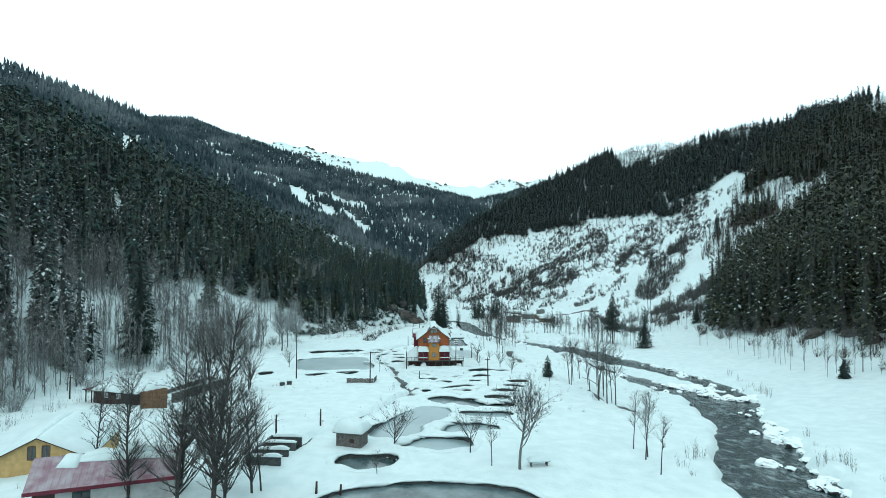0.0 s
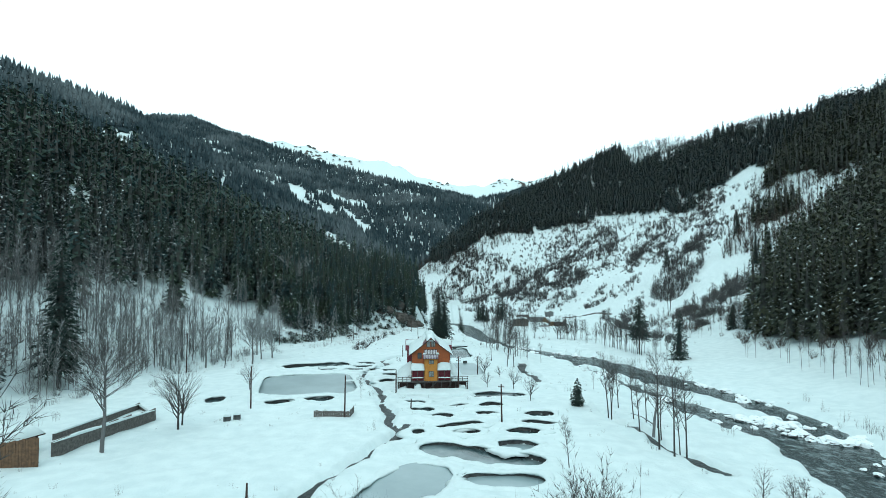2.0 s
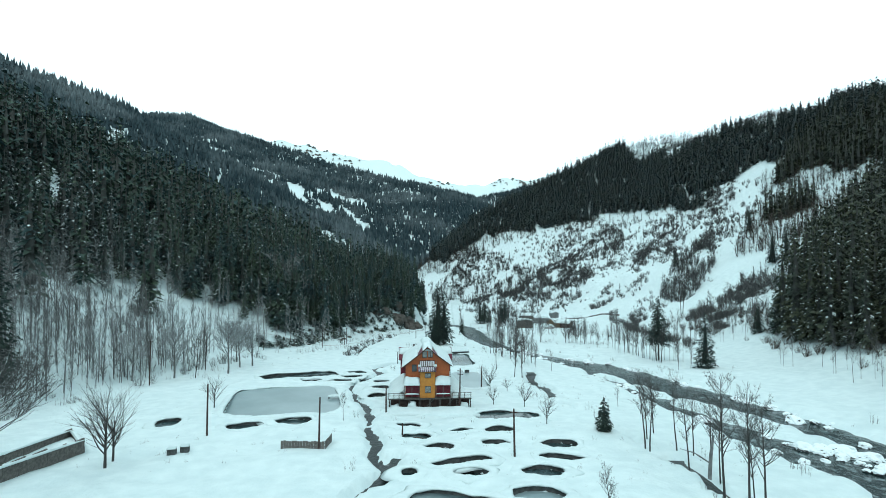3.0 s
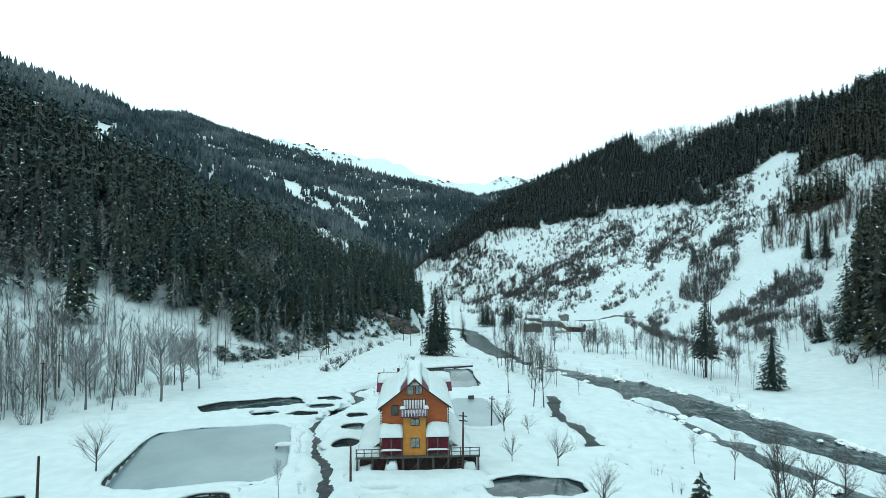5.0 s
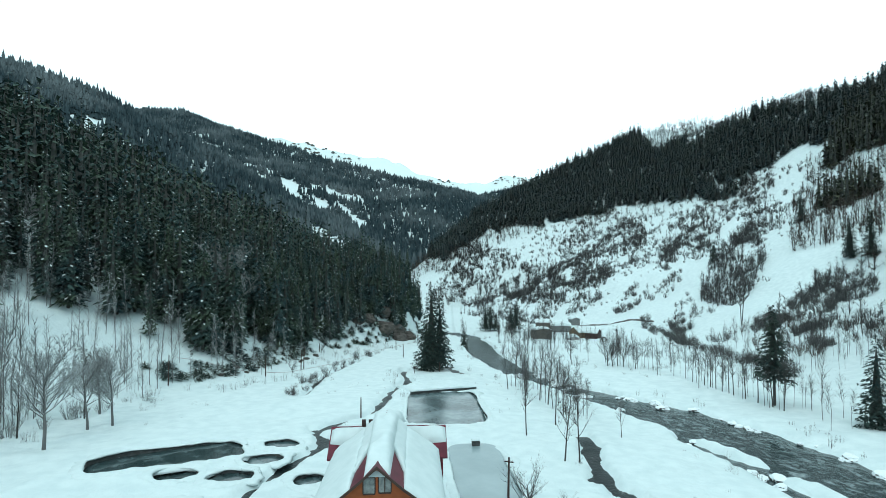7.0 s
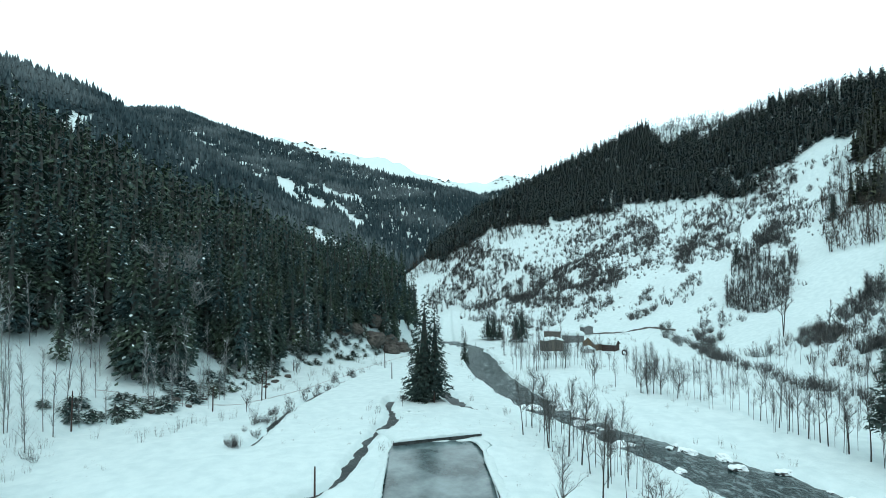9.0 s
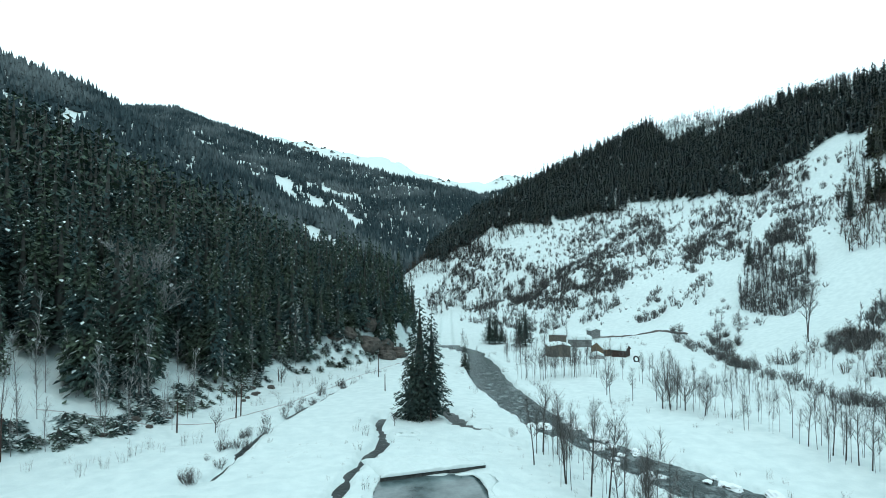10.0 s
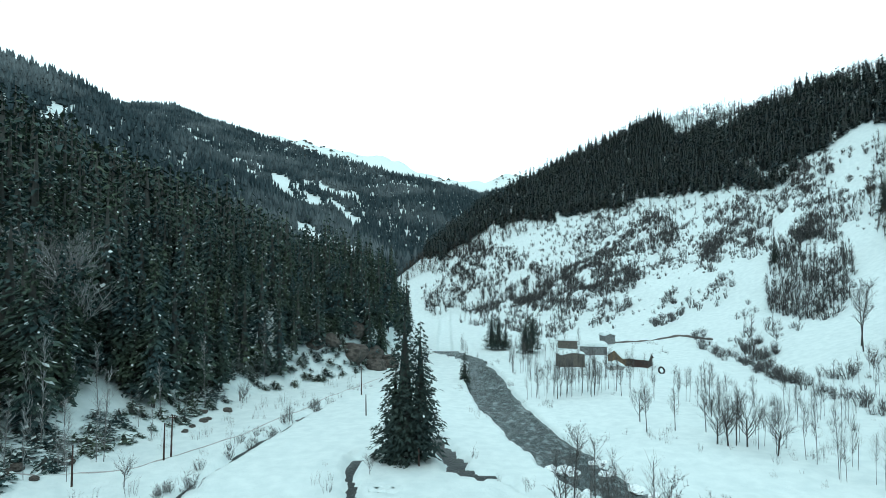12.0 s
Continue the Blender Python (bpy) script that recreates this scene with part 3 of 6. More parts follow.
def bare_tree_shape(rng, kind):
    """A leafless tree one metre high: trunk and limbs, and the finer twigs. kinds: spread, round, alder."""
    tv, tf, wv, wf = [], [], [], []
    up = Vector((0, 0, 1))
    if kind == "alder":
        trunk = grow(rng, Vector((0, 0, -0.03)), Vector((rng.uniform(-0.08, 0.08), rng.uniform(-0.08, 0.08), 1)), 1.02, 0.04, 0.02, 7)
        tr = [0.0115 * (1 - 0.8 * i / 7) for i in range(8)]
        limbs = [(0.26 + 0.72 * math.sqrt(rng.random()), rng.uniform(0.15, 0.30), 0.95) for _ in range(34)]
    elif kind == "tall":
        trunk = grow(rng, Vector((0, 0, -0.03)), Vector((rng.uniform(-0.05, 0.05), rng.uniform(-0.05, 0.05), 1)), 1.02, 0.05, 0.02, 9)
        tr = [0.013 * (1 - 0.8 * i / 9) for i in range(10)]
        limbs = [(0.10 + 0.88 * rng.random(), rng.uniform(0.14, 0.30), 0.8) for _ in range(78)]
    elif kind == "round":
        trunk = grow(rng, Vector((0, 0, -0.03)), up, 0.55, 0.06, 0.02, 4)
        tr = [0.017, 0.014, 0.012, 0.010, 0.006]
        limbs = [(0.3 + 0.7 * rng.random(), rng.uniform(0.32, 0.55), 1.1) for _ in range(15)]
    else:
        trunk = grow(rng, Vector((0, 0, -0.03)), up, 0.72, 0.09, 0.03, 6)
        tr = [0.018, 0.016, 0.014, 0.012, 0.010, 0.008, 0.005]
        limbs = [(0.30 + 0.70 * math.sqrt(rng.random()), rng.uniform(0.26, 0.46), rng.uniform(0.35, 1.2)) for _ in range(40)]
    tube(tv, tf, trunk, tr, 5)
    for at, length, rise in limbs:
        i = min(int(at * (len(trunk) - 1)), len(trunk) - 2)
        u = at * (len(trunk) - 1) - i
        p = trunk[i].lerp(trunk[i + 1], u)
        r0 = (tr[i] + (tr[i + 1] - tr[i]) * u) * 0.6
        a = rng.random() * 6.283
        length = length * {"alder": 1.2 - 0.7 * at, "tall": 1.2 - 0.7 * at, "round": 1.0}.get(kind, 1.1 - 0.3 * at)
        limb = grow(rng, p, Vector((math.cos(a), math.sin(a), rise)), length, 0.16, 0.10, 4)
        tube(tv, tf, limb, [r0 * (1 - 0.8 * j / 4) for j in range(5)], 4)
        for _ in range({"spread": 9, "round": 8, "alder": 5, "tall": 7, "frost": 10}[kind]):
            q = rng.uniform(0.2, 1)
            j = min(int(q * 4), 3)
            s = limb[j].lerp(limb[j + 1], q * 4 - j)
            d = (limb[j + 1] - limb[j]).normalized() + Vector((rng.uniform(-1, 1), rng.uniform(-1, 1), rng.uniform(-0.5, 1))) * 0.8
            br = grow(rng, s, d, length * rng.uniform(0.3, 0.55), 0.2, 0.08, 2)
            tube(wv, wf, br, [r0 * 0.36, r0 * 0.22, r0 * 0.08], 3)
            for _ in range(6):
                c = br[rng.randrange(1, 3)]
                d2 = d.normalized() + Vector((rng.uniform(-1, 1), rng.uniform(-1, 1), rng.uniform(-0.4, 1)))
                e = c + d2.normalized() * length * rng.uniform(0.12, 0.26)
                o = d2.orthogonal().normalized() * max(r0 * 0.16, 0.0012)
                k = len(wv)
                wv += [tuple(c + o), tuple(c - o), tuple(e)]
                wf.append((k, k + 1, k + 2))
    return (tv, tf), (wv, wf)


def bare_tree(rng, kind, label):
    top = new("bare_tree")
    (tv, tf), (wv, wf) = bare_tree_shape(rng, kind)
    mesh_from("trunk", tv, tf, FROST_BARK if kind in ("frost", "spread") else BARK, True, top)
    mesh_from("crown", wv, wf, FROST if kind == "frost" else TWIGS, False, top)
    return tagged(top, label, "tree", "bare trees in the valley")


def fir_tree(rng, height, radius, bare, label, mat=None, snow=0.42, fine=1.0, full=0.8):
    top = new("fir_tree")
    v, f, w = fir_shape(rng, height, radius, int((60 + 5 * height) * fine), 9, (0.45 + 0.022 * height) / fine ** 0.4, snow, bare, 0.75 / fine, full)
    tv, tf = [], []
    tube(tv, tf, [Vector((0, 0, -0.4)), Vector((0.05, 0, height * 0.3)), Vector((0, 0.05, height * 0.97))], [height * 0.014, height * 0.011, 0.03], 6)
    mesh_from("trunk", tv, tf, BARK, True, top)
    mesh_from("crown", v, f, mat or NEEDLES, False, top, (SNOW_CAP, INNER_SHADE), w)
    return tagged(top, label, "tree", "fir trees")


def stand(ob, x, y, s, tall=1.0, turn=0.0, sink=0.05):
    z = float(ground(np.array([float(x)]), np.array([float(y)]))[0]) - sink
    u = ob.scale
    return copy_thing(ob, Matrix.LocRotScale((x, y, z), Euler((0, 0, turn)), (s / u.x, s / u.y, s * tall / u.z)))


def park(ob, x, y, s, tall=1.0, turn=0.0, sink=0.05):
    z = float(ground(np.array([float(x)]), np.array([float(y)]))[0]) - sink
    ob.matrix_world = Matrix.LocRotScale((x, y, z), Euler((0, 0, turn)), (s, s, s * tall))


rng = random.Random(5)
FIR_MID = [fir_shape(rng, 26, rng.uniform(3.0, 4.3), 62, 3, 1.8, 0.42, rng.uniform(0.04, 0.12), 0.9, rng.uniform(0.6, 0.9)) for _ in range(8)]
FIR_EDGE = [fir_shape(rng, 27, rng.uniform(3.0, 4.4), 100, 5, 1.2, 0.46, rng.uniform(0.04, 0.12), 0.9, rng.uniform(0.55, 0.9)) for _ in range(8)]
FIR_BAND = [fir_shape(rng, 17, rng.uniform(3.2, 4.6), 22, 2, 3.0, 0.0) for _ in range(8)]
FIR_BACK = [fir_shape(rng, 26, rng.uniform(3.4, 4.6), 28, 2, 3.2, 0.20, 0.06, 1.2, rng.uniform(0.6, 0.9)) for _ in range(8)]
FIR_LOW = [fir_shape(rng, 5, rng.uniform(1.8, 2.8), 40, 4, 0.75, 0.9, 0.0, 0.95, 0.5) for _ in range(5)]
FIR_FROST = [fir_shape(rng, 24, rng.uniform(3.0, 4.2), 84, 3, 1.5, 0.95, 0.05, 1.0) for _ in range(6)]
SPIRES = [spire_shape(rng, 16, rng.uniform(3.8, 5.2)) for _ in range(8)]


def sample(n, x0, x1, y0, y1, seed):
    r = np.random.default_rng(seed)
    return r.uniform(x0, x1, n), r.uniform(y0, y1, n), r


def spots_of(x, y, keep, r, lo, hi, sink=0.3):
    x, y = x[keep], y[keep]
    z = ground(x, y) - sink
    return np.column_stack([x, y, z, r.uniform(lo, hi, len(x)), r.uniform(0.85, 1.2, len(x))])


# left flank: the nearest firs one by one, those above them as one forest
x, y, r = sample(11000, -430, 0, 60, 660, 1)
dl = side(x, y, FOOT_LEFT)
clearing = vnoise(x, y, 34, 60) + 0.5 * vnoise(x, y, 13, 61)
dens = sstep(0, 7, dl) * np.where(dl < np.interp(y, [215, 238, 250], [60, 15, 0]), np.where(dl < 30, 0.03, 0.38), 1.0) * np.where(clearing < -0.75, 0.15, 1.0) * np.where(dl > 110, 0.7, 1.0)
keep = (r.random(len(x)) < dens) & (dl > 0.5) & ~((x > -40) & (y > 318) & (y < 362) & (dl < 7))
near = keep & (dl < 34) & (y > 215) & (y < 440)
order = np.flatnonzero(near)[:140]
near = np.zeros(len(x), bool)
near[order] = True
scatter("high_left_fir_forest", FIR_BACK, spots_of(x, y, keep & (dl >= 75) & (r.random(len(x)) < 0.75), r, 0.6, 1.35), (NEEDLES, SNOW_CAP, INNER_SHADE), "dark fir forest high on the steep slope", "forest", 30)
edge_firs = (dl < 48) & (y > 215) & (y < 380)
scatter("left_fir_forest", FIR_MID, spots_of(x, y, keep & ~near & (dl < 75) & ~edge_firs, r, 0.55, 1.3), (NEEDLES, SNOW_CAP, INNER_SHADE), "dense dark fir forest with snow-dusted boughs on the steep slope", "forest")
scatter("left_forest_edge", FIR_EDGE, spots_of(x, y, keep & ~near & edge_firs, r, 0.6, 1.3), (NEEDLES, SNOW_CAP, INNER_SHADE), "dark firs with snow on their boughs along the forest's edge", "forest", 38)
models = [fir_tree(rng, 25, rng.uniform(3.0, 4.0), rng.uniform(0.05, 0.12), "tall dark fir with clumps of snow on its boughs") for _ in range(6)]
for i, k in enumerate(order):
    s, tl, a = float(r.uniform(0.7, 1.2)), float(r.uniform(0.9, 1.2)), float(r.uniform(0, 6.28))
    if i < 6:
        park(models[i], x[k], y[k], s, tl, a, 0.3)
    else:
        stand(models[i % 6], x[k], y[k], s, tl, a, 0.3)

# snow-laden firs and grey leafless trees on the lower left slope
x, y, r = sample(2200, -260, -55, 20, 240, 11)
dl = side(x, y, FOOT_LEFT)
scatter("frosted_firs", FIR_FROST, spots_of(x, y, (dl > 3) & (r.random(len(x)) < np.where(y < 128, 0.5, 0.6 * sstep(26, 62, dl))), r, 0.6, 1.15), (NEEDLES_FROST, SNOW_CAP, INNER_SHADE), "dark firs thickly laden with snow on the lower slope", "forest")

x, y, r = sample(2600, -75, -8, 225, 420, 32)
dl = side(x, y, FOOT_LEFT)
low = spots_of(x, y, (dl > -0.5) & (dl < 8.5) & (vnoise(x, y, 9, 72) > -0.3), r, 0.5, 1.15, 0.3)
low[:, 4] *= 0.38
scatter("snowy_undergrowth", FIR_LOW, low, (NEEDLES, SNOW_CAP, INNER_SHADE), "low fir boughs and bushes heaped with snow under the forest edge", "brush", 33)

# right flank: the dark band on the upper slope
x, y, r = sample(26000, -30, 560, 480, 900, 2)
hz = land(x, y)
edge = np.interp(x, [0, 50, 100, 160, 245, 275, 300, 340, 420], [30, 52, 68, 76, 80, 98, 114, 130, 150]) + 7 * vnoise(x, y, 40, 41) + 4 * vnoise(x, y, 12, 43)
facing = (side(x, y, [(-30, 735), (245, 822), (640, 830)]) < 0) & (side(x, y, [(250, 480), (330, 560), (420, 560), (600, 560)]) > -80)
band = (hz > edge) & facing & ~((x > 258) & (hz > 150 + 0.25 * (x - 258) + 10 * vnoise(x, y, 20, 47))) & (side(x, y, FOOT_RIGHT) < np.where(x < 250, 400, 300) + 14 * vnoise(x, y, 30, 45))
scatter("upper_fir_forest", FIR_BAND, spots_of(x, y, band, r, 0.65, 1.1), (NEEDLES_BAND, SNOW_CAP, INNER_SHADE), "dark fir forest along the upper slope", "forest", 2)
x, y, r = sample(12500, 80, 430, 20, 560, 21)
dr = side(x, y, FOOT_RIGHT)
edge = np.interp(dr, [0, 6, 17, 67, 100, 136, 190, 240], [184, 194, 222, 300, 340, 372, 400, 412])
wood = (y < edge + 9 * vnoise(x, y, 18, 44)) & (dr > np.where(y < 172, 14, 7) + 5 * vnoise(x, y, 14, 49)) & (dr < 250 + 24 * vnoise(x, y, 30, 46))
gully = np.interp(dr, [80, 87, 147, 195, 215, 235, 300, 340], [380, 398, 474, 502, 522, 530, 556, 560])
upper = (dr > 150) & (dr < 262 + 14 * vnoise(x, y, 16, 42)) & (y < gully - 4) & (vnoise(x, y, 32, 48) + 1.7 * sstep(192, 232, dr) > 0.35)
scatter("high_right_fir_forest", FIR_BACK, spots_of(x, y, ((wood & (dr >= 60)) | upper) & (r.random(len(x)) < 0.72), r, 0.7, 1.15), (NEEDLES_OLIVE, SNOW_CAP, INNER_SHADE), "dark firs high on the right slope", "forest", 31)
scatter("right_fir_forest", FIR_MID, spots_of(x, y, wood & (dr >= 32) & (dr < 60), r, 0.85, 1.3), (NEEDLES_OLIVE, SNOW_CAP, INNER_SHADE), "dark firs dusted with snow above the river", "forest", 3)
scatter("right_forest_edge", FIR_EDGE, spots_of(x, y, wood & (dr < 32), r, 0.8, 1.25), (NEEDLES_OLIVE, SNOW_CAP, INNER_SHADE), "dark firs along the forest's edge above the river", "forest", 39)

# far mountains, in the wedge of the valley
r = np.random.default_rng(3)
n = 80000
y = np.sqrt(r.uniform(480.0 ** 2, 3050.0 ** 2, n))
x = y * r.uniform(-0.92, 0.32, n)
hz = land(x, y)
open_snow = vnoise(x, y, 150, 50) + 0.8 * vnoise(x, y, 48, 51) + 0.4 * vnoise(x, y, 20, 52)
gullies = (np.abs(side(x, y, [(-800, 1800), (-640, 1620), (-480, 1490), (-300, 1350)]) + 30 * vnoise(x, y, 70, 53)) < 16 + 80 * vnoise(x, y, 30, 54)) | (np.abs(side(x, y, [(-330, 1560), (-250, 1400), (-190, 1300)])) < 16 * vnoise(x, y, 40, 57) + 6)
far = (hz > -60) & ~((x > -70) & (y < 720)) & (hz < 640) & (open_snow > -1.0) & ~gullies & ~((side(x, y, FOOT_RIGHT) > 0) & (y < 960)) & ~((x > -430) & (y < 660) & (side(x, y, FOOT_LEFT) > 0))
scatter("far_fir_forest", SPIRES, spots_of(x, y, far, r, 0.8, 1.5), (NEEDLES_FAR,), "frosted fir forest on the far mountainsides", "forest", 4)


# ---- brush and leafless woods ----
def tuft_shape(rng, stems, height, fan, width, twigs=4, lean_most=0.35):
    """Upright thin stems with side twigs, from a loose clump of roots."""
    v, f = [], []
    for _ in range(stems):
        a, l = rng.random() * 6.283, height * rng.uniform(0.45, 1.0)
        o = fan * math.sqrt(rng.random())
        px, py = o * math.cos(a), o * math.sin(a)
        lean = rng.uniform(0.02, lean_most) * l
        tx, ty = px + lean * math.cos(a + rng.uniform(-0.8, 0.8)), py + lean * math.sin(a + rng.uniform(-0.8, 0.8))
        w = width * rng.uniform(0.6, 1.3)
        b = rng.random() * 6.283
        cx, cy = w * math.cos(b), w * math.sin(b)
        k = len(v)
        v += [(px - cx, py - cy, -0.2), (px + cx, py + cy, -0.2), (tx, ty, l)]
        f.append((k, k + 1, k + 2))
        for _ in range(twigs):
            q, a2 = rng.uniform(0.3, 0.95), rng.random() * 6.283
            sx, sy, sz = px + (tx - px) * q, py + (ty - py) * q, l * q
            k = len(v)
            e = l * rng.uniform(0.15, 0.38)
            v += [(sx - cx * 0.6, sy - cy * 0.6, sz), (sx + cx * 0.6, sy + cy * 0.6, sz), (sx + e * 0.6 * math.cos(a2), sy + e * 0.6 * math.sin(a2), sz + e * 0.8)]
            f.append((k, k + 1, k + 2))
    return np.array(v), np.array(f), np.zeros(len(f), int)


def shrub_shape(rng, stems, height, wide, width, twigs):
    """A rounded leafless shrub: stems fanning from one root into a dome of fine twigs."""
    v, f = [], []

    def blade(p, q, w):
        k, a = len(v), rng.random() * 6.283
        ox, oy = w * math.cos(a), w * math.sin(a)
        v.extend([(p[0] - ox, p[1] - oy, p[2]), (p[0] + ox, p[1] + oy, p[2]), q])
        f.append((k, k + 1, k + 2))

    for _ in range(stems):
        a, u = rng.random() * 6.283, math.sqrt(rng.random())
        p = (0.25 * wide * u * math.cos(a), 0.25 * wide * u * math.sin(a), -0.2)
        l = height * (1.05 - 0.45 * u * u) * rng.uniform(0.75, 1.1)
        q = (wide * u * math.cos(a), wide * u * math.sin(a), l)
        blade(p, q, width * 1.3)
        for _ in range(twigs):
            k = rng.uniform(0.35, 0.95)
            m = tuple(p[j] + (q[j] - p[j]) * k for j in range(3))
            e = height * rng.uniform(0.16, 0.36)
            blade(m, (m[0] + e * rng.uniform(-0.8, 0.8), m[1] + e * rng.uniform(-0.8, 0.8), m[2] + e * rng.uniform(0.25, 0.9)), width)
    return np.array(v), np.array(f), np.zeros(len(f), int)


TUFTS = [tuft_shape(rng, 10, 2.4, 0.7, 0.03) for _ in range(6)]
BUSHES = [shrub_shape(rng, 20, 3.2, 1.9, 0.045, 6) for _ in range(6)]


def thin_shape(rng, height, fat=1.0, twigs=22, low=0.25, wide=0.7, reach=1.0):
    v, f = [], []
    pts = [Vector((0, 0, -0.3)), Vector((rng.uniform(-0.3, 0.3), rng.uniform(-0.3, 0.3), height * 0.5)), Vector((rng.uniform(-0.7, 0.7), rng.uniform(-0.7, 0.7), height))]
    tube(v, f, pts, [0.11 * min(fat, 1.2), 0.08 * min(fat, 1.2), 0.02], 3)
    stem = len(f)
    for _ in range(twigs):
        q = rng.uniform(low, 1)
        p = pts[0].lerp(pts[2], q)
        a, l = rng.random() * 6.283, height * reach * rng.uniform(0.10, 0.26) * (1.2 - 0.6 * q)
        e = p + Vector((math.cos(a) * wide, math.sin(a) * wide, 0.75)) * l
        for c, d, w in ((p, e, 0.055 * fat), (p.lerp(e, 0.5), e + Vector((rng.uniform(-1, 1), rng.uniform(-1, 1), rng.uniform(0, 1))) * l * 0.4, 0.035 * fat), (p.lerp(e, 0.3), p.lerp(e, 0.6) + Vector((rng.uniform(-1, 1), rng.uniform(-1, 1), rng.uniform(0, 1))) * l * 0.4, 0.035 * fat)):
            k = len(v)
            o = Vector((-math.sin(a), math.cos(a), 0)) * w
            v += [tuple(c + o), tuple(c - o), tuple(d)]
            f.append((k, k + 1, k + 2))
    return np.array(v), np.array(f), (np.arange(len(f)) < stem).astype(int)


SLIM = [thin_shape(rng, 10, 0.55, 44, 0.42, 0.7, 1.35) for _ in range(8)]
FUZZY = [thin_shape(rng, 10, 0.62, 50, 0.12) for _ in range(8)]
DENSE = [thin_shape(rng, 9, 2.7, 22, 0.05, 1.2, 1.25) for _ in range(8)]
SHRUBS = [shrub_shape(rng, 9, 3.4, 2.0, 0.12, 4) for _ in range(8)]

# leafless wood at the foot of the left slope
x, y, r = sample(6400, -190, -40, 20, 330, 12)
dl = side(x, y, FOOT_LEFT)
scatter("frosted_wood", FUZZY, spots_of(x, y, (dl > -4) & (dl < 95) & (r.random(len(x)) < np.where(y < 262, np.where((y > 138) & (dl < 30), 0.25, 0.6), 0.06)), r, 0.65, 1.4), (FROST, FROST_BARK), "grey leafless wood powdered with snow", "wood", 5)
x, y, r = sample(1150, -170, -55, 85, 205, 40)
dl = side(x, y, FOOT_LEFT)
scatter("grey_wood", FUZZY, spots_of(x, y, (dl > -3) & (dl < 80) & (y < 196 - 0.4 * dl) & (vnoise(x, y, 24, 73) > -0.3), r, 0.9, 1.6), (GREY_TWIGS, FROST_BARK), "tall grey leafless wood on the lower slope", "wood", 41)
x, y, r = sample(1600, -90, -10, 60, 440, 13)
dl = side(x, y, FOOT_LEFT)
scatter("slope_foot_brush", TUFTS, spots_of(x, y, (dl > -16) & (dl < 12) & (vnoise(x, y, 9, 70) > -0.1), r, 0.5, 1.2), (FROST,), "snowy brush along the foot of the slope", "brush", 6)

x, y, r = sample(1100, -150, -52, 20, 215, 19)
dl = side(x, y, FOOT_LEFT)
scatter("frosted_thicket", BUSHES, spots_of(x, y, (dl > -8) & (dl < 60) & (vnoise(x, y, 14, 71) > -0.2), r, 0.4, 1.3), (FROST,), "thicket of twigs white with frost on the lower slope", "brush", 20)

# brush and copses on the open right slope: x, y, half length, half width, turn, plants, share of saplings
COPSES = [(145, 605, 85, 44, 72, 2300, 0.2), (192, 527, 30, 16, 50, 240, 0.2), (176, 425, 58, 17, 59, 620, 0.6), (222, 478, 40, 15, 59, 330, 0.5), (152, 470, 26, 12, 60, 60, 0.1),
          (140, 400, 40, 14, 60, 60, 0.1), (165, 330, 26, 12, 50, 120, 0.3), (134, 305, 22, 8, 75, 90, 0.2), (95, 570, 75, 34, 110, 1700, 0.25), (50, 630, 60, 36, 115, 1600, 0.25), (12, 655, 44, 28, 60, 800, 0.3),
          (40, 540, 60, 24, 100, 330, 0.4), (45, 470, 45, 20, 100, 150, 0.5), (215, 560, 40, 18, 40, 220, 0.2), (250, 545, 30, 9, 45, 90, 0.1), (130, 262, 34, 10, 85, 120, 0.3),
          (157, 473, 9, 6, 60, 34, 0), (180, 527, 14, 8, 60, 60, 0.1), (133, 479, 12, 5, 50, 30, 0), (120, 455, 16, 7, 20, 50, 0), (117, 357, 24, 5, 80, 110, 0.1), (106, 340, 24, 4, 80, 60, 0),
          (118, 328, 9, 5, 70, 30, 0), (131, 317, 12, 7, 60, 44, 0), (206, 515, 22, 10, 60, 110, 0.3), (214, 480, 22, 9, 60, 120, 0.3), (262, 545, 26, 12, 60, 110, 0.1), (103, 490, 18, 7, 30, 70, 0.3),
          (171, 340, 9, 6, 60, 40, 0.2), (143, 296, 8, 5, 60, 34, 0), (155, 303, 12, 7, 60, 56, 0.2), (126, 290, 9, 5, 60, 36, 0), (118, 268, 10, 4, 60, 40, 0), (131, 257, 10, 6, 60, 50, 0.2), (149, 327, 7, 4, 60, 20, 0), (75, 500, 40, 10, 60, 120, 0.2), (272, 562, 34, 14, 55, 240, 0.2), (292, 590, 26, 14, 55, 160, 0.3)]
r = np.random.default_rng(14)
bushes, shrubs, saplings = [], [], []
for cx, cy, a, b2, turn, count, share in COPSES:
    count = int(1.4 * count) if cy < 420 else count
    q, w = np.sqrt(r.random(count)), r.uniform(0, 2 * math.pi, count)
    u, v = a * q * np.cos(w), b2 * q * np.sin(w)
    c, s = math.cos(radians(turn)), math.sin(radians(turn))
    x, y = cx + u * c - v * s, cy + u * s + v * c
    ok = (vnoise(x, y, 11, 80) + 0.7 * vnoise(x, y, 5, 81) > -0.3) & (side(x, y, FOOT_RIGHT) > -22)
    sap = r.random(count) < share
    (shrubs if cy > 400 else bushes).append(spots_of(x, y, ok & ~sap, r, 0.45, 1.35))
    saplings.append(spots_of(x, y, ok & sap, r, 0.45, 1.0))
x, y, r2 = sample(4200, 0, 330, 260, 720, 22)
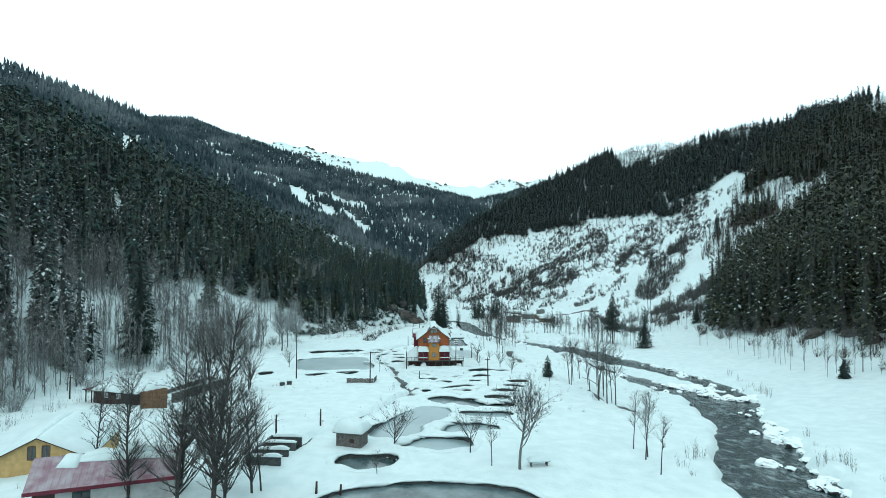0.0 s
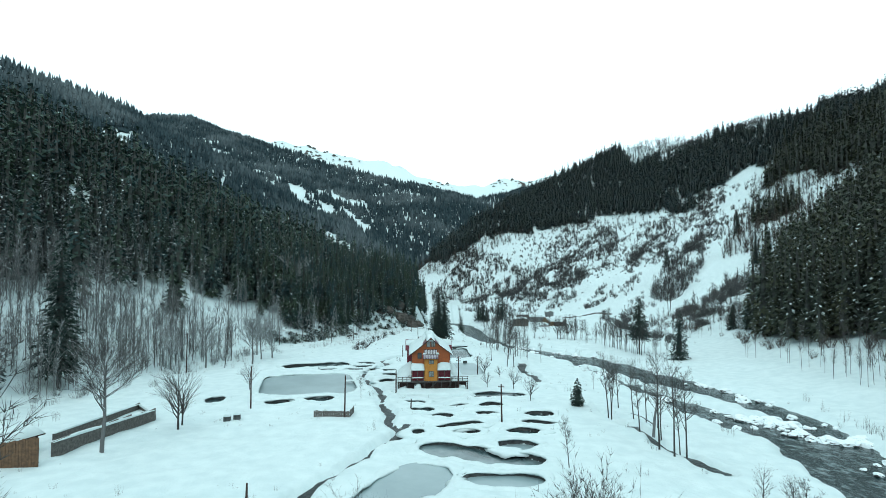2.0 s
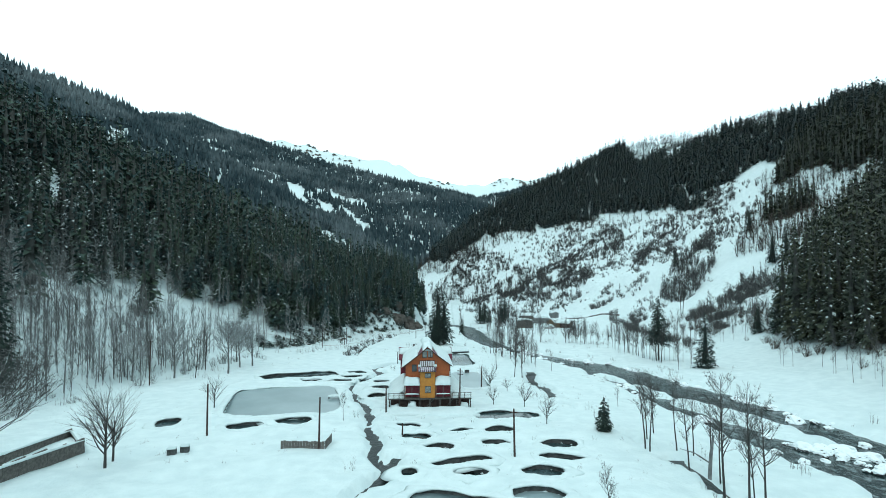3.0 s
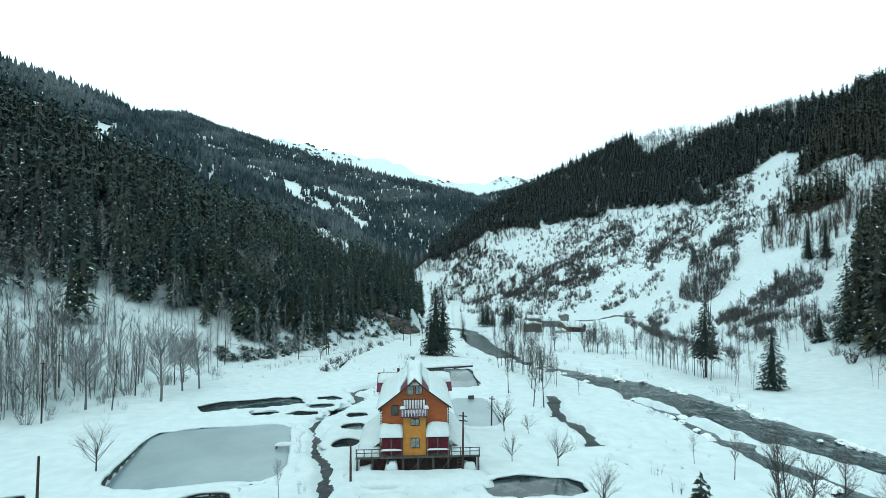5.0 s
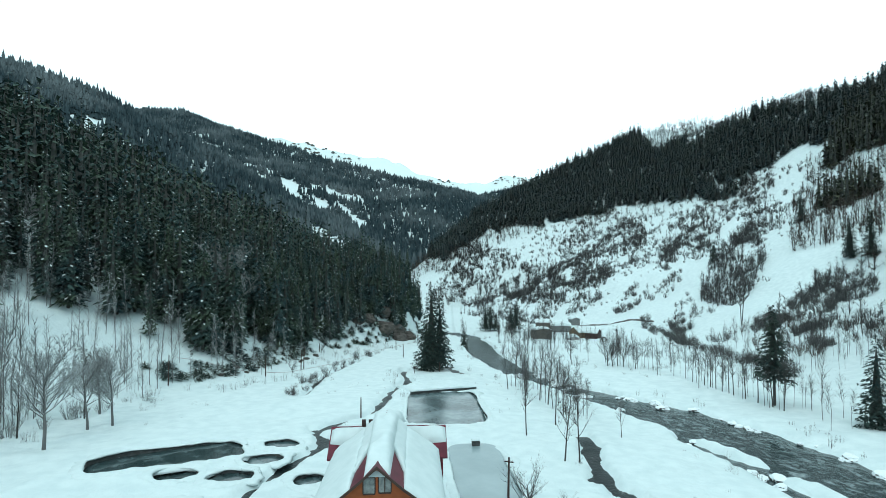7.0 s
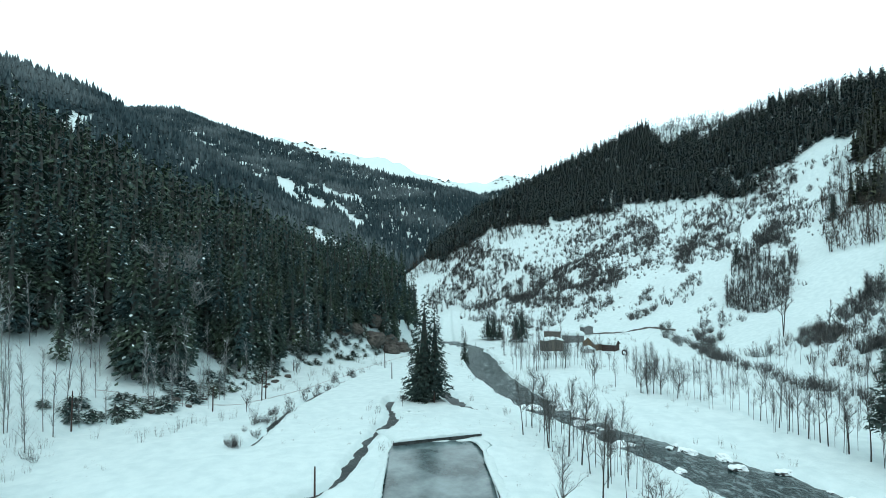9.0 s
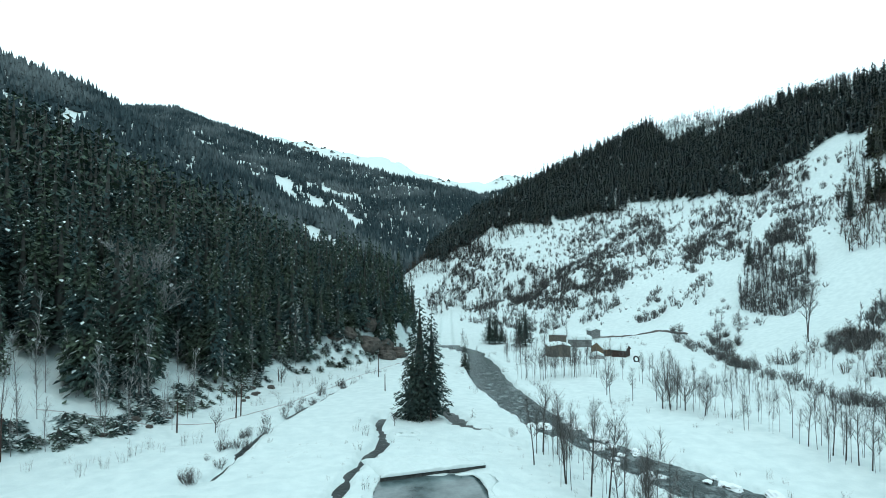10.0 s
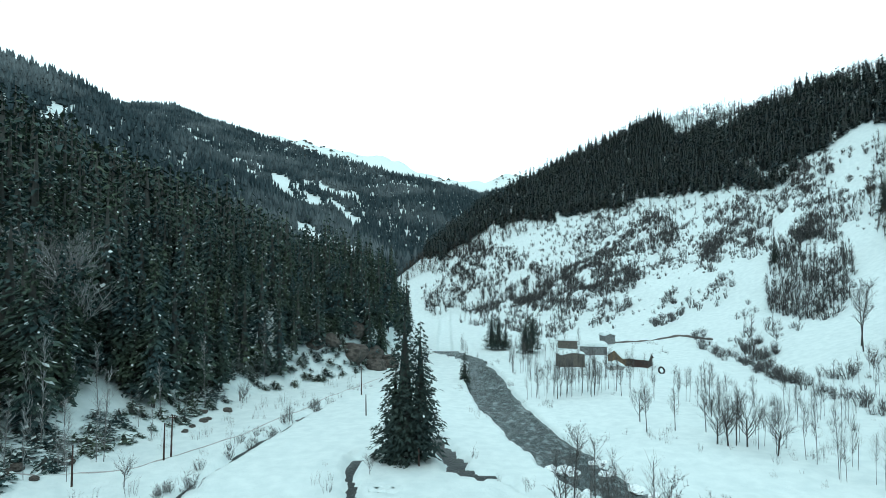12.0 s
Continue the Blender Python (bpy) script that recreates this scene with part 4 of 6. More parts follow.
shrubs.append(spots_of(x, y, (side(x, y, FOOT_RIGHT) > 5) & (side(x, y, FOOT_RIGHT) < 215) & (vnoise(x, y, 40, 83) + 0.8 * vnoise(x, y, 10, 84) > 0.1) & (y > 380), r2, 0.25, 0.9))
x, y, r2 = sample(6500, 0, 330, 480, 760, 27)
under = side(x, y, FOOT_RIGHT)
shrubs.append(spots_of(x, y, (under > 80) & (under < 215) & (vnoise(x, y, 16, 89) + 0.6 * vnoise(x, y, 6, 96) > -0.15), r2, 0.5, 1.3))
scatter("slope_brush", BUSHES, np.concatenate(bushes), (SCRUB,), "grey-brown leafless brush on the snowy slope", "brush", 7)
scatter("upper_slope_brush", SHRUBS, np.concatenate(shrubs), (SCRUB,), "grey leafless shrubs scattered over the far snowy slope", "brush", 27)
scatter("slope_saplings", DENSE, np.concatenate(saplings), (SCRUB, BARK), "copses of leafless saplings on the snowy slope", "wood", 8)
# brown wood beyond the gully on the right
x, y, r = sample(7500, 130, 420, 180, 560, 15)
dr = side(x, y, FOOT_RIGHT)
gully = np.interp(dr, [60, 87, 147, 195, 215, 235, 300, 340], [330, 400, 478, 508, 528, 535, 556, 560])
brown = (dr > 72) & (dr < 290) & (y < gully + 6 * vnoise(x, y, 14, 85)) & (vnoise(x, y, 30, 86) + sstep(80, 130, dr) > 0.0)
scatter("brown_wood", DENSE, spots_of(x, y, brown, r, 0.55, 1.1), (BROWN_TWIGS, BARK), "brown leafless wood on the right slope", "wood", 9)
x, y, r = sample(1500, 70, 200, 60, 300, 16)
dr = side(x, y, FOOT_RIGHT)
scatter("right_foot_wood", SLIM, spots_of(x, y, (dr > -6) & (dr < 20) & (vnoise(x, y, 12, 87) > -0.05), r, 0.5, 1.0), (TWIGS, BARK), "leafless alders at the foot of the right slope", "wood", 10)
x, y, r = sample(1500, 80, 200, 70, 330, 42)
dr = side(x, y, FOOT_RIGHT)
scatter("forest_foot_brush", BUSHES, spots_of(x, y, (dr > 2) & (dr < 24) & (vnoise(x, y, 10, 94) > -0.2), r, 0.5, 1.3), (BROWN_TWIGS,), "brown brush along the foot of the fir forest", "brush", 43)
# fringe of leafless trees on the right crest and below the dark band
x, y, r = sample(9000, 200, 620, 380, 800, 17)
dr = side(x, y, FOOT_RIGHT)
on_top = (dr > 275) & (dr < 400) & (x > 200)
scatter("crest_wood", DENSE, spots_of(x, y, on_top & (vnoise(x, y, 18, 56) > -0.35), r, 0.35, 0.85), (TWIGS, BARK), "grey leafless wood along the crest", "wood", 11)
x, y, r = sample(4500, 215, 440, 600, 840, 36)
scatter("summit_wood", DENSE, spots_of(x, y, (land(x, y) > 146) & (side(x, y, FOOT_RIGHT) < 420) & (vnoise(x, y, 16, 88) > -0.45), r, 0.4, 0.95), (TWIGS, BARK), "grey leafless trees on the rounded summit", "wood", 37)
x, y, r = sample(1600, -45, 110, 640, 760, 28)
rim = (land(x, y) > np.interp(x, [-40, 0, 50, 110], [2, 18, 40, 60])) & (side(x, y, [(-30, 735), (245, 822), (640, 830)]) < 0)
rim = rim & (land(x, y) < np.interp(x, [-40, 0, 50, 110], [40, 44, 62, 76]))
scatter("spur_wood", DENSE, spots_of(x, y, rim, r, 0.5, 0.95), (BROWN_TWIGS, BARK), "brown leafless wood on the edge of the spur", "wood", 29)
x, y, r = sample(3000, -60, 620, 480, 1050, 30)
dr = side(x, y, FOOT_RIGHT)
scatter("band_foot_wood", DENSE, spots_of(x, y, (dr > 150) & (dr < 200) & (y > 520), r, 0.6, 1.0), (BROWN_TWIGS, BARK), "brown leafless trees below the dark firs", "wood", 12)

# brush on the valley floor: hedge line, river banks, channel edges
x, y, r = sample(9000, -60, 130, 30, 420, 18)
off, ch = river_off(x, y), channel_off(x, y)
hedge = np.abs(side(x, y, [(128, 440), (112, 396), (106, 350), (101, 312), (97, 285), (92, 240)])) < 2.6
meadow = (x > 26) & (x < 100) & (off > 3) & (vnoise(x, y, 13, 90) > 0.30) & (y > 225) & (r.random(len(x)) < 0.7)
bank = (off > 0.3) & (off < 5) & (vnoise(x, y, 10, 91) > 0.15) & (r.random(len(x)) < 0.7)
weeds = (ch > 0.6) & (ch < 2.8) & (vnoise(x, y, 7, 92) > 0.1) & (r.random(len(x)) < 0.5)
dyke = np.abs(side(x, y, GULLY) - 1.2) < 1.9
row_left = np.abs(side(x, y, [(-70, 235), (-46, 262), (-34, 290), (-22, 330)]) + 6) < 3
scatter("gully_brush", BUSHES, spots_of(x, y, dyke & (r.random(len(x)) < 0.7), r, 0.35, 0.85), (TWIGS,), "leafless bushes along the snowy gully", "brush", 44)
scatter("hedge", BUSHES, spots_of(x, y, hedge, r, 0.7, 1.2), (SCRUB,), "dark leafless hedge along the field wall", "brush", 13)
scatter("bank_brush", TUFTS, spots_of(x, y, bank | meadow | weeds | dyke | (row_left & (vnoise(x, y, 9, 93) > 0)), r, 0.35, 0.95), (TWIGS,), "thin leafless twigs standing in the snow", "brush", 14)

x, y, r = sample(210, 52, 80, 185, 275, 23)
row = np.abs(side(x, y, [(57, 270), (62, 250), (65, 225), (70, 192)])) < 4
scatter("river_saplings", SLIM, spots_of(x, y, row, r, 0.5, 1.0), (TWIGS, BARK), "row of slim leafless saplings on the river bank", "wood", 24)
x, y, r = sample(1500, -48, 45, 50, 240, 25)
scatter("dry_stalks", TUFTS, spots_of(x, y, (vnoise(x, y, 16, 95) > 0.25) & (channel_off(x, y) > 0.8) & (river_off(x, y) > 1), r, 0.12, 0.4), (TWIGS,), "dry stalks poking through the snow", "brush", 26)

GROVES = [(33, 312, 12, 3.5, 34), (47, 316, 8, 4, 16), (62, 300, 9, 5, 18), (52, 335, 16, 3, 34), (43, 385, 14, 5, 26), (22, 224, 3.5, 14, 26), (25.5, 205, 2.5, 8, 12), (98, 262, 5, 18, 14), (80, 285, 6, 8, 16), (30, 350, 3, 12, 16), (14, 372, 4, 12, 18), (-6, 330, 4, 12, 12), (86, 250, 6, 14, 8), (112, 300, 5, 16, 12)]
r = np.random.default_rng(34)
grove = []
for gx, gy, ga, gb, count in GROVES:
    x, y = gx + ga * r.uniform(-1, 1, count), gy + gb * r.uniform(-1, 1, count)
    grove.append(spots_of(x, y, river_off(x, y) > 0.6, r, 0.45, 0.95, 0.1))
scatter("alder_groves", SLIM, np.concatenate(grove), (TWIGS, BARK), "groups of slim leafless alders by the river and the farm", "wood", 35)

# single leafless trees: kind, x, y, height
LONE = """tall -20.9 49 17.7;tall -23.5 47.5 14;tall -19 47 12;tall -28.6 49 11;tall -25.5 52.5 11;tall -18.2 51.5 10;tall -21.5 50.5 15;alder -17.5 52 9;alder -29.6 50.6 11;alder -32.5 50 10;spread 8.5 58.7 10;round -6 66.9 6.8;round 3.4 64.6 5.4;alder 5.5 59.3 5.8;round -6.9 56.9 2.7;
alder 24.4 68.2 7;alder 24.5 64.5 8;alder 24.2 59.3 6.5;alder 25.2 65.6 7.5;alder 28.7 97.7 12;alder 29.1 94.1 11.4;alder 30.6 94.1 10.4;round -38.5 106.3 11;spread -42.4 95 15.6;round -39.1 108.7 9.4;alder 14.9 89 5.5;alder 31.4 103.7 8.8;alder 30.4 95.4 8;alder 27.6 115.6 10;
alder 27.7 114.3 9.3;alder 31.5 114.9 9.2;alder 32.9 113.3 8.6;alder 30 108 9.5;alder 33 109 8;alder 29.5 120 9;alder 32 124 9;round -39.6 138 6.4;frost -53.7 178.4 15;frost -54.9 189.2 12.5;frost -52.3 191.5 12.5;frost -64 172 13;frost -60 200 12;frost -70 165 12;alder -58.2 170.4 10.5;alder -62 184 12;alder -60 196 11;round 15.3 140.8 5.2;round 9.9 142.5 3.8;alder 32.6 142.1 3.6;alder 34.9 137.2 5.4;
alder 17.9 174.4 10;alder 19.7 173.8 10.5;alder 29.6 187.3 5.6;alder 14.7 186.1 9.8;alder 16.7 227.5 10;alder 19.7 236.9 10.6;alder 21.7 234.9 10;alder 22.9 211.8 11.2;alder 20.8 194.3 10.8;round 10.5 157 6;round 13.9 155.1 3.3;alder 19.7 219.9 10.8;alder 18.4 235.5 8;alder 23.3 208.7 8;alder 25.3 206.8 7;round 52.3 263.9 9.4;round 55.5 263.9 9.4;
alder 132 337.1 19.5;alder 129.2 332.6 18.8;round 51.1 265.2 9;alder 53.8 264.2 9.4;alder 47.6 273.8 7.6;alder 42.3 273.7 8.7;alder 52.8 272.6 7.8;alder 48.9 307.9 7.1;alder 45.4 315.7 7.5;round -6.2 249.4 3.2;round -38.2 244.4 4.7;round -42.7 297.4 5.9;alder 22 216 11;alder 24 203 9;
alder 63.5 236.6 8.5;alder 64 231.7 9;alder 64.2 229.3 9;alder 64.7 224.9 9.4;alder 65.1 220.8 9.8;alder 65.5 216.9 10;alder 65.9 213.2 10.4;alder 66.4 209 10.6;alder 64.4 227 9;alder 65 222.5 9.5;alder 66.6 206 10;alder 28.6 314 8.6;alder 31.6 315.7 8.4;alder 34.1 310.9 9;alder 36.5 314.1 8.6;alder 40.3 313.3 8.7;alder 43.1 311.7 8.9;alder 33 309 9;alder -15 128 4;round 16.5 126 5;round 44 282 7;round 57 258 8;round 60 285 7;frost -67 273 26"""
kinds = {"tall": "tall leafless tree with fine upright twigs by the farm", "spread": "broad leafless tree with spreading dark limbs in snow", "round": "small leafless tree with a rounded crown of twigs", "alder": "slim leafless alder standing in the snow", "frost": "broad leafless tree with frosted twigs at the slope's foot"}
stock = {k: [] for k in kinds}
for i, row in enumerate(LONE.replace("\n", "").split(";")):
    kind, tx, ty, th = row.split()
    tx, ty, th = float(tx), float(ty), float(th)
    if len(stock[kind]) < {"tall": 4, "spread": 4, "round": 5, "alder": 8, "frost": 3}[kind]:
        ob = bare_tree(rng, kind, kinds[kind])
        stock[kind].append(ob)
        park(ob, tx, ty, th, 1, rng.random() * 6.28)
    else:
        stand(rng.choice(stock[kind]), tx, ty, th, 1, rng.random() * 6.28)

# single firs: x, y, height, spread, bare foot of the trunk
for tx, ty, th, tr, tb, words in ((67.5, 210.3, 20.5, 4.0, 0.28, "tall fir with a bare lower trunk by the river"), (73.3, 192.2, 15.5, 3.6, 0.03, "full green fir standing alone in the snow"), (24.4, 123.3, 5.1, 1.5, 0.03, "young fir half covered with snow"),
                                (-1.8, 256, 25.0, 5.3, 0.06, "great dark fir between channel and river"), (0.6, 256.2, 22, 4.6, 0.10, "dark fir grown close beside a taller one"), (-3.2, 256.0, 15, 4.6, 0.04, "lower fir beside the great dark fir"),
                                (-76.2, 133.9, 32, 5.0, 0.12, "very tall fir at the foot of the slope"), (10.5, 341.1, 9.3, 2.2, 0.05, "small fir on the river bank"), (192, 353, 21, 4.4, 0.06, "dark fir on the snowy slope"), (193, 342, 24, 4.6, 0.06, "tall dark fir on the snowy slope"), (235, 451, 20, 5, 0.05, "dark fir at the edge of the brown wood"), (117, 228, 22, 5, 0.03, "full dark fir at the edge of the forest"), (111, 231, 10, 3, 0.03, "young fir at the edge of the forest"), (112, 222, 13, 3.4, 0.03, "young fir at the edge of the forest"), (26.4, 426.7, 17, 5, 0.1, "dark fir by the farm sheds"), (29.1, 421.6, 16.5, 4.6, 0.1, "dark fir by the farm sheds"),
                                (41.2, 398.6, 18, 5.4, 0.15, "broad fir by the farm sheds"), (38.9, 402.8, 15, 4.6, 0.1, "dark fir by the farm sheds"), (32.2, 419, 11.2, 3, 0.1, "dark fir by the farm sheds"), (85.4, 113, 4.6, 1.4, 0.03, "small dark fir on the open bank"), (181, 458, 15, 3.6, 0.05, "lone fir on the open snowy slope")):
    park(fir_tree(rng, th, tr, tb, words, mat=NEEDLES_LONE, snow=0.12, fine=1.7 if th > 14 else 1.0, full=0.62), tx, ty, 1)

# bare rock on the far peaks
peak_rocks = []
r = np.random.default_rng(41)
for _ in range(260):
    q = r.uniform(0, len(PEAKS) - 1)
    i = int(q)
    a, c = PEAKS[i], PEAKS[i + 1]
    px0, pz0 = a[0] + (c[0] - a[0]) * (q - i), 0
    py0 = 4300 - float(r.uniform(5, 160))
    if vnoise(np.array(px0), np.array(py0), 260, 55) > -0.1:
        peak_rocks.append((px0, py0, float(land(np.array([px0]), np.array([py0]))[0]) - 3, float(r.uniform(5, 13)), float(r.uniform(0.4, 0.9))))


def crag_shape(rng):
    v, f = [], []
    for i in range(7):
        a, q = 6.283 * i / 7, rng.uniform(0.6, 1.3)
        v.append((q * math.cos(a) * 1.8, q * math.sin(a), -0.4))
        v.append((q * math.cos(a) * 1.0 + rng.uniform(-0.3, 0.3), q * math.sin(a) * 0.5, rng.uniform(0.4, 1.2)))
    v.append((0, 0, rng.uniform(1.0, 1.6)))
    for i in range(7):
        j = (i + 1) % 7
        f += [(2 * i, 2 * j, 2 * j + 1), (2 * i, 2 * j + 1, 2 * i + 1), (2 * i + 1, 2 * j + 1, 14)]
    return np.array(v), np.array(f), np.zeros(len(f), int)


scatter("peak_crags", [crag_shape(rng) for _ in range(5)], peak_rocks, (CLIFF,), "dark crags breaking through the snow of the far peaks", "rock", 15)


# ---- buildings ----
def box(bm, x0, x1, y0, y1, z0, z1, bevel=0.0):
    g = bmesh.ops.create_cube(bm, size=1, matrix=Matrix.LocRotScale(((x0 + x1) / 2, (y0 + y1) / 2, (z0 + z1) / 2), None, (x1 - x0, y1 - y0, z1 - z0)))
    if bevel:
        edges = list({e for v in g["verts"] for e in v.link_edges})
        bmesh.ops.bevel(bm, geom=edges, offset=bevel, segments=1, affect="EDGES")


def box_part(name, dims, mat, parent, label="", bevel=0.0):
    bm = bmesh.new()
    box(bm, *dims, bevel)
    return part(name, bm, mat, parent, label)


def prism(name, outline, y0, y1, mat, parent, label=""):
    """An outline in x and z drawn out along y."""
    bm = bmesh.new()
    a = [bm.verts.new((x, y0, z)) for x, z in outline]
    b = [bm.verts.new((x, y1, z)) for x, z in outline]
    bm.faces.new(a[::-1])
    bm.faces.new(b)
    n = len(a)
    for i in range(n):
        bm.faces.new((a[i], a[(i + 1) % n], b[(i + 1) % n], b[i]))
    bmesh.ops.recalc_face_normals(bm, faces=bm.faces)
    return part(name, bm, mat, parent, label)


def snow_sheet(name, corners, thick, parent, seed=0, n=14, label=""):
    """A soft slab of snow over four corners (in order round), rounded at its edges and uneven."""
    a, b, c, d = [Vector(p) for p in corners]
    top, low, base = [], [], parent.location if parent else Vector()
    for j in range(n + 1):
        for i in range(n + 1):
            u, v = i / n, j / n
            p = a.lerp(b, u).lerp(d.lerp(c, u), v)
            e = (1 - abs(2 * u - 1) ** 5) ** 0.5 * (1 - abs(2 * v - 1) ** 5) ** 0.5
            lump = 1 + 0.35 * float(vnoise(p.x * 1.0 + seed * 7.3, p.y + p.z, 1.1, seed))
            top.append((p.x, p.y, p.z + thick * e * lump + 0.02))
            low.append((p.x, p.y, p.z - 0.01))
    v = top + low
    m, f = (n + 1) ** 2, []
    for j in range(n):
        for i in range(n):
            q = j * (n + 1) + i
            f.append((q, q + 1, q + n + 2, q + n + 1))
            f.append((m + q, m + q + n + 1, m + q + n + 2, m + q + 1))
    rim = [i for i in range(n)] + [i * (n + 1) + n for i in range(n)] + [n * (n + 1) + n - i for i in range(n)] + [(n - i) * (n + 1) for i in range(n)]
    for i, q in enumerate(rim):
        r = rim[(i + 1) % len(rim)]
        f.append((q, m + q, m + r, r))
    return tagged(mesh_from(name, v, f, SNOW_CAP, True, parent), label)


def window(parent, x, z, w, h, y=0.0, lights=2, pane_mat=None, frame_mat=None):
    """A window on a wall that faces -y: a frame of bars round recessed panes."""
    bm = bmesh.new()
    b = 0.07
    box(bm, x - w / 2, x + w / 2, y - 0.09, y - 0.005, z - h / 2 - b, z - h / 2)
    box(bm, x - w / 2, x + w / 2, y - 0.07, y - 0.005, z + h / 2, z + h / 2 + b)
    for i in range(lights + 1):
        cx = x - w / 2 + w * i / lights
        box(bm, cx - b / 2, cx + b / 2, y - 0.06, y - 0.006, z - h / 2, z + h / 2)
    fr = part("window", bm, frame_mat or DARK_TRIM, parent)
    for i in range(lights):
        x0, x1 = x - w / 2 + w * i / lights + b / 2, x - w / 2 + w * (i + 1) / lights - b / 2
        box_part("pane", (x0, x1, y - 0.03, y - 0.004, z - h / 2, z + h / 2), pane_mat or GLASS, fr)
    return fr


def chalet():
    top = new("chalet")
    tagged(top, "orange wooden chalet with a deep snow-covered gable roof", "house")
    gable = [(-3.9, -0.1), (3.9, -0.1), (3.9, 5.65), (1.72, 7.2), (0, 8.62), (-1.72, 7.2), (-3.9, 5.65)]
    prism("wall", gable, 0, 12.5, CHALET, top)
    prism("stair_tower", [(-1.36, -0.1), (1.32, -0.1), (1.32, 4.55), (-1.36, 4.55)], -0.7, -0.01, OCHRE, top, "ochre stair tower in the middle of the facade")
    # roof deck in four planes, with snow over it
    prof = [(-4.35, 5.33), (-1.75, 7.33), (0, 8.78), (1.75, 7.33), (4.35, 5.45)]
    for k, (x0, z0, x1, z1) in enumerate((*a, *b) for a, b in zip(prof, prof[1:])):
        bm = bmesh.new()
        vs = [bm.verts.new(p) for p in ((x0, -0.55, z0), (x1, -0.55, z1), (x1, 13, z1), (x0, 13, z0), (x0, -0.55, z0 - 0.14), (x1, -0.55, z1 - 0.14), (x1, 13, z1 - 0.14), (x0, 13, z0 - 0.14))]
        for q in ((0, 1, 2, 3), (7, 6, 5, 4), (0, 4, 5, 1), (1, 5, 6, 2), (2, 6, 7, 3), (3, 7, 4, 0)):
            bm.faces.new([vs[i] for i in q])
        part("roof_plane", bm, RED_ROOF, top, "maroon metal roofing under the snow")
    for w in (-1, 1):
        # the eaves' slopes lie deep in snow; by the ridge it has slid off near the gable
        low = ((w * 4.62, -0.5, 5.26), (w * 1.75, -0.5, 7.33), (w * 1.35, 13.0, 7.62), (w * 4.62, 13.0, 5.26))
        high = ((w * 1.85, 1.6, 7.25), (w * 0.7, 5.4, 8.18), (w * 0.5, 13.0, 8.32), (w * 1.95, 13.0, 7.18))
        for n_, q in enumerate((low, high)):
            snow_sheet("roof_snow", q if w < 0 else (q[1], q[0], q[3], q[2]), 0.42, top, 2 + w + n_, 22)
    snow_sheet("ridge_snow", ((-0.85, -0.3, 8.08), (0.85, -0.3, 8.08), (1.15, 13.4, 8.0), (-1.15, 13.4, 8.0)), 1.0, top, 9, 22, "deep snow along the ridge")
    snow_sheet("ridge_snow", ((-1.3, 12.6, 7.9), (1.3, 12.6, 7.9), (1.6, 20.4, 5.6), (-1.6, 20.4, 5.6)), 1.0, top, 10, 14, "deep snow along the ridge")
    for x0, z0, x1, z1 in ((-4.35, 5.2, -1.75, 7.2), (-1.75, 7.2, 0, 8.65), (0, 8.65, 1.75, 7.2), (1.75, 7.2, 4.35, 5.32)):
        bm = bmesh.new()
        vs = [bm.verts.new(p) for p in ((x0, -0.62, z0), (x1, -0.62, z1), (x1, -0.62, z1 + 0.2), (x0, -0.62, z0 + 0.2), (x0, -0.54, z0), (x1, -0.54, z1), (x1, -0.54, z1 + 0.2), (x0, -0.54, z0 + 0.2))]
        for q in ((0, 1, 2, 3), (7, 6, 5, 4), (0, 4, 5, 1), (3, 2, 6, 7), (1, 5, 6, 2), (0, 3, 7, 4)):
            bm.faces.new([vs[i] for i in q])
        part("bargeboard", bm, DARK_TRIM, top)
    window(top, -0.52, 7.42, 0.78, 1.0, 0, 1, CURTAIN)
    window(top, 0.50, 7.48, 0.82, 1.0, 0, 2, CURTAIN)
    window(top, -2.36, 5.08, 0.82, 1.1, 0, 2)
    window(top, 0.05, 3.86, 1.0, 0.72, -0.7, 2, CURTAIN)
    window(top, 0.05, 1.42, 1.0, 1.05, -0.7, 2, CURTAIN)
    # balcony with a snow-loaded rail, and the pale door wall behind it
    balc = box_part("balcony", (-1.62, 1.5, -1.35, -0.01, 4.56, 4.68), DARK_TRIM, top)
    for i in range(19):
        x = -1.56 + 3.0 * i / 18
        box_part("picket", (x - 0.045, x + 0.045, -1.34, -1.29, 4.68, 5.5), WHITE_PAINT if i % 2 else LILAC, balc)
    box_part("hand_rail", (-1.66, 1.54, -1.38, -1.26, 5.5, 5.57), DARK_TRIM, balc)
    box_part("side_panel", (-1.62, -1.57, -1.28, -0.02, 4.68, 5.5), LILAC, balc)
    box_part("side_panel", (1.45, 1.5, -1.28, -0.02, 4.68, 5.5), LILAC, balc)
    snow_sheet("rail_snow", ((-1.75, -1.42, 5.57), (-1.1, -1.42, 5.57), (-1.1, -1.1, 5.57), (-1.75, -1.1, 5.57)), 0.34, balc, 3, 6)
    snow_sheet("rail_snow", ((1.05, -1.42, 5.57), (1.66, -1.42, 5.57), (1.66, -1.1, 5.57), (1.05, -1.1, 5.57)), 0.34, balc, 4, 6)
    box_part("door_wall", (-1.4, 1.3, -0.06, -0.006, 4.7, 6.4), DARK_TRIM, top)
    for i in range(8):
        x = -1.2 + 2.3 * i / 7
        box_part("door_board", (x - 0.11, x + 0.11, -0.1, -0.065, 4.72, 6.3), WHITE_PAINT, top, "white painted door board")
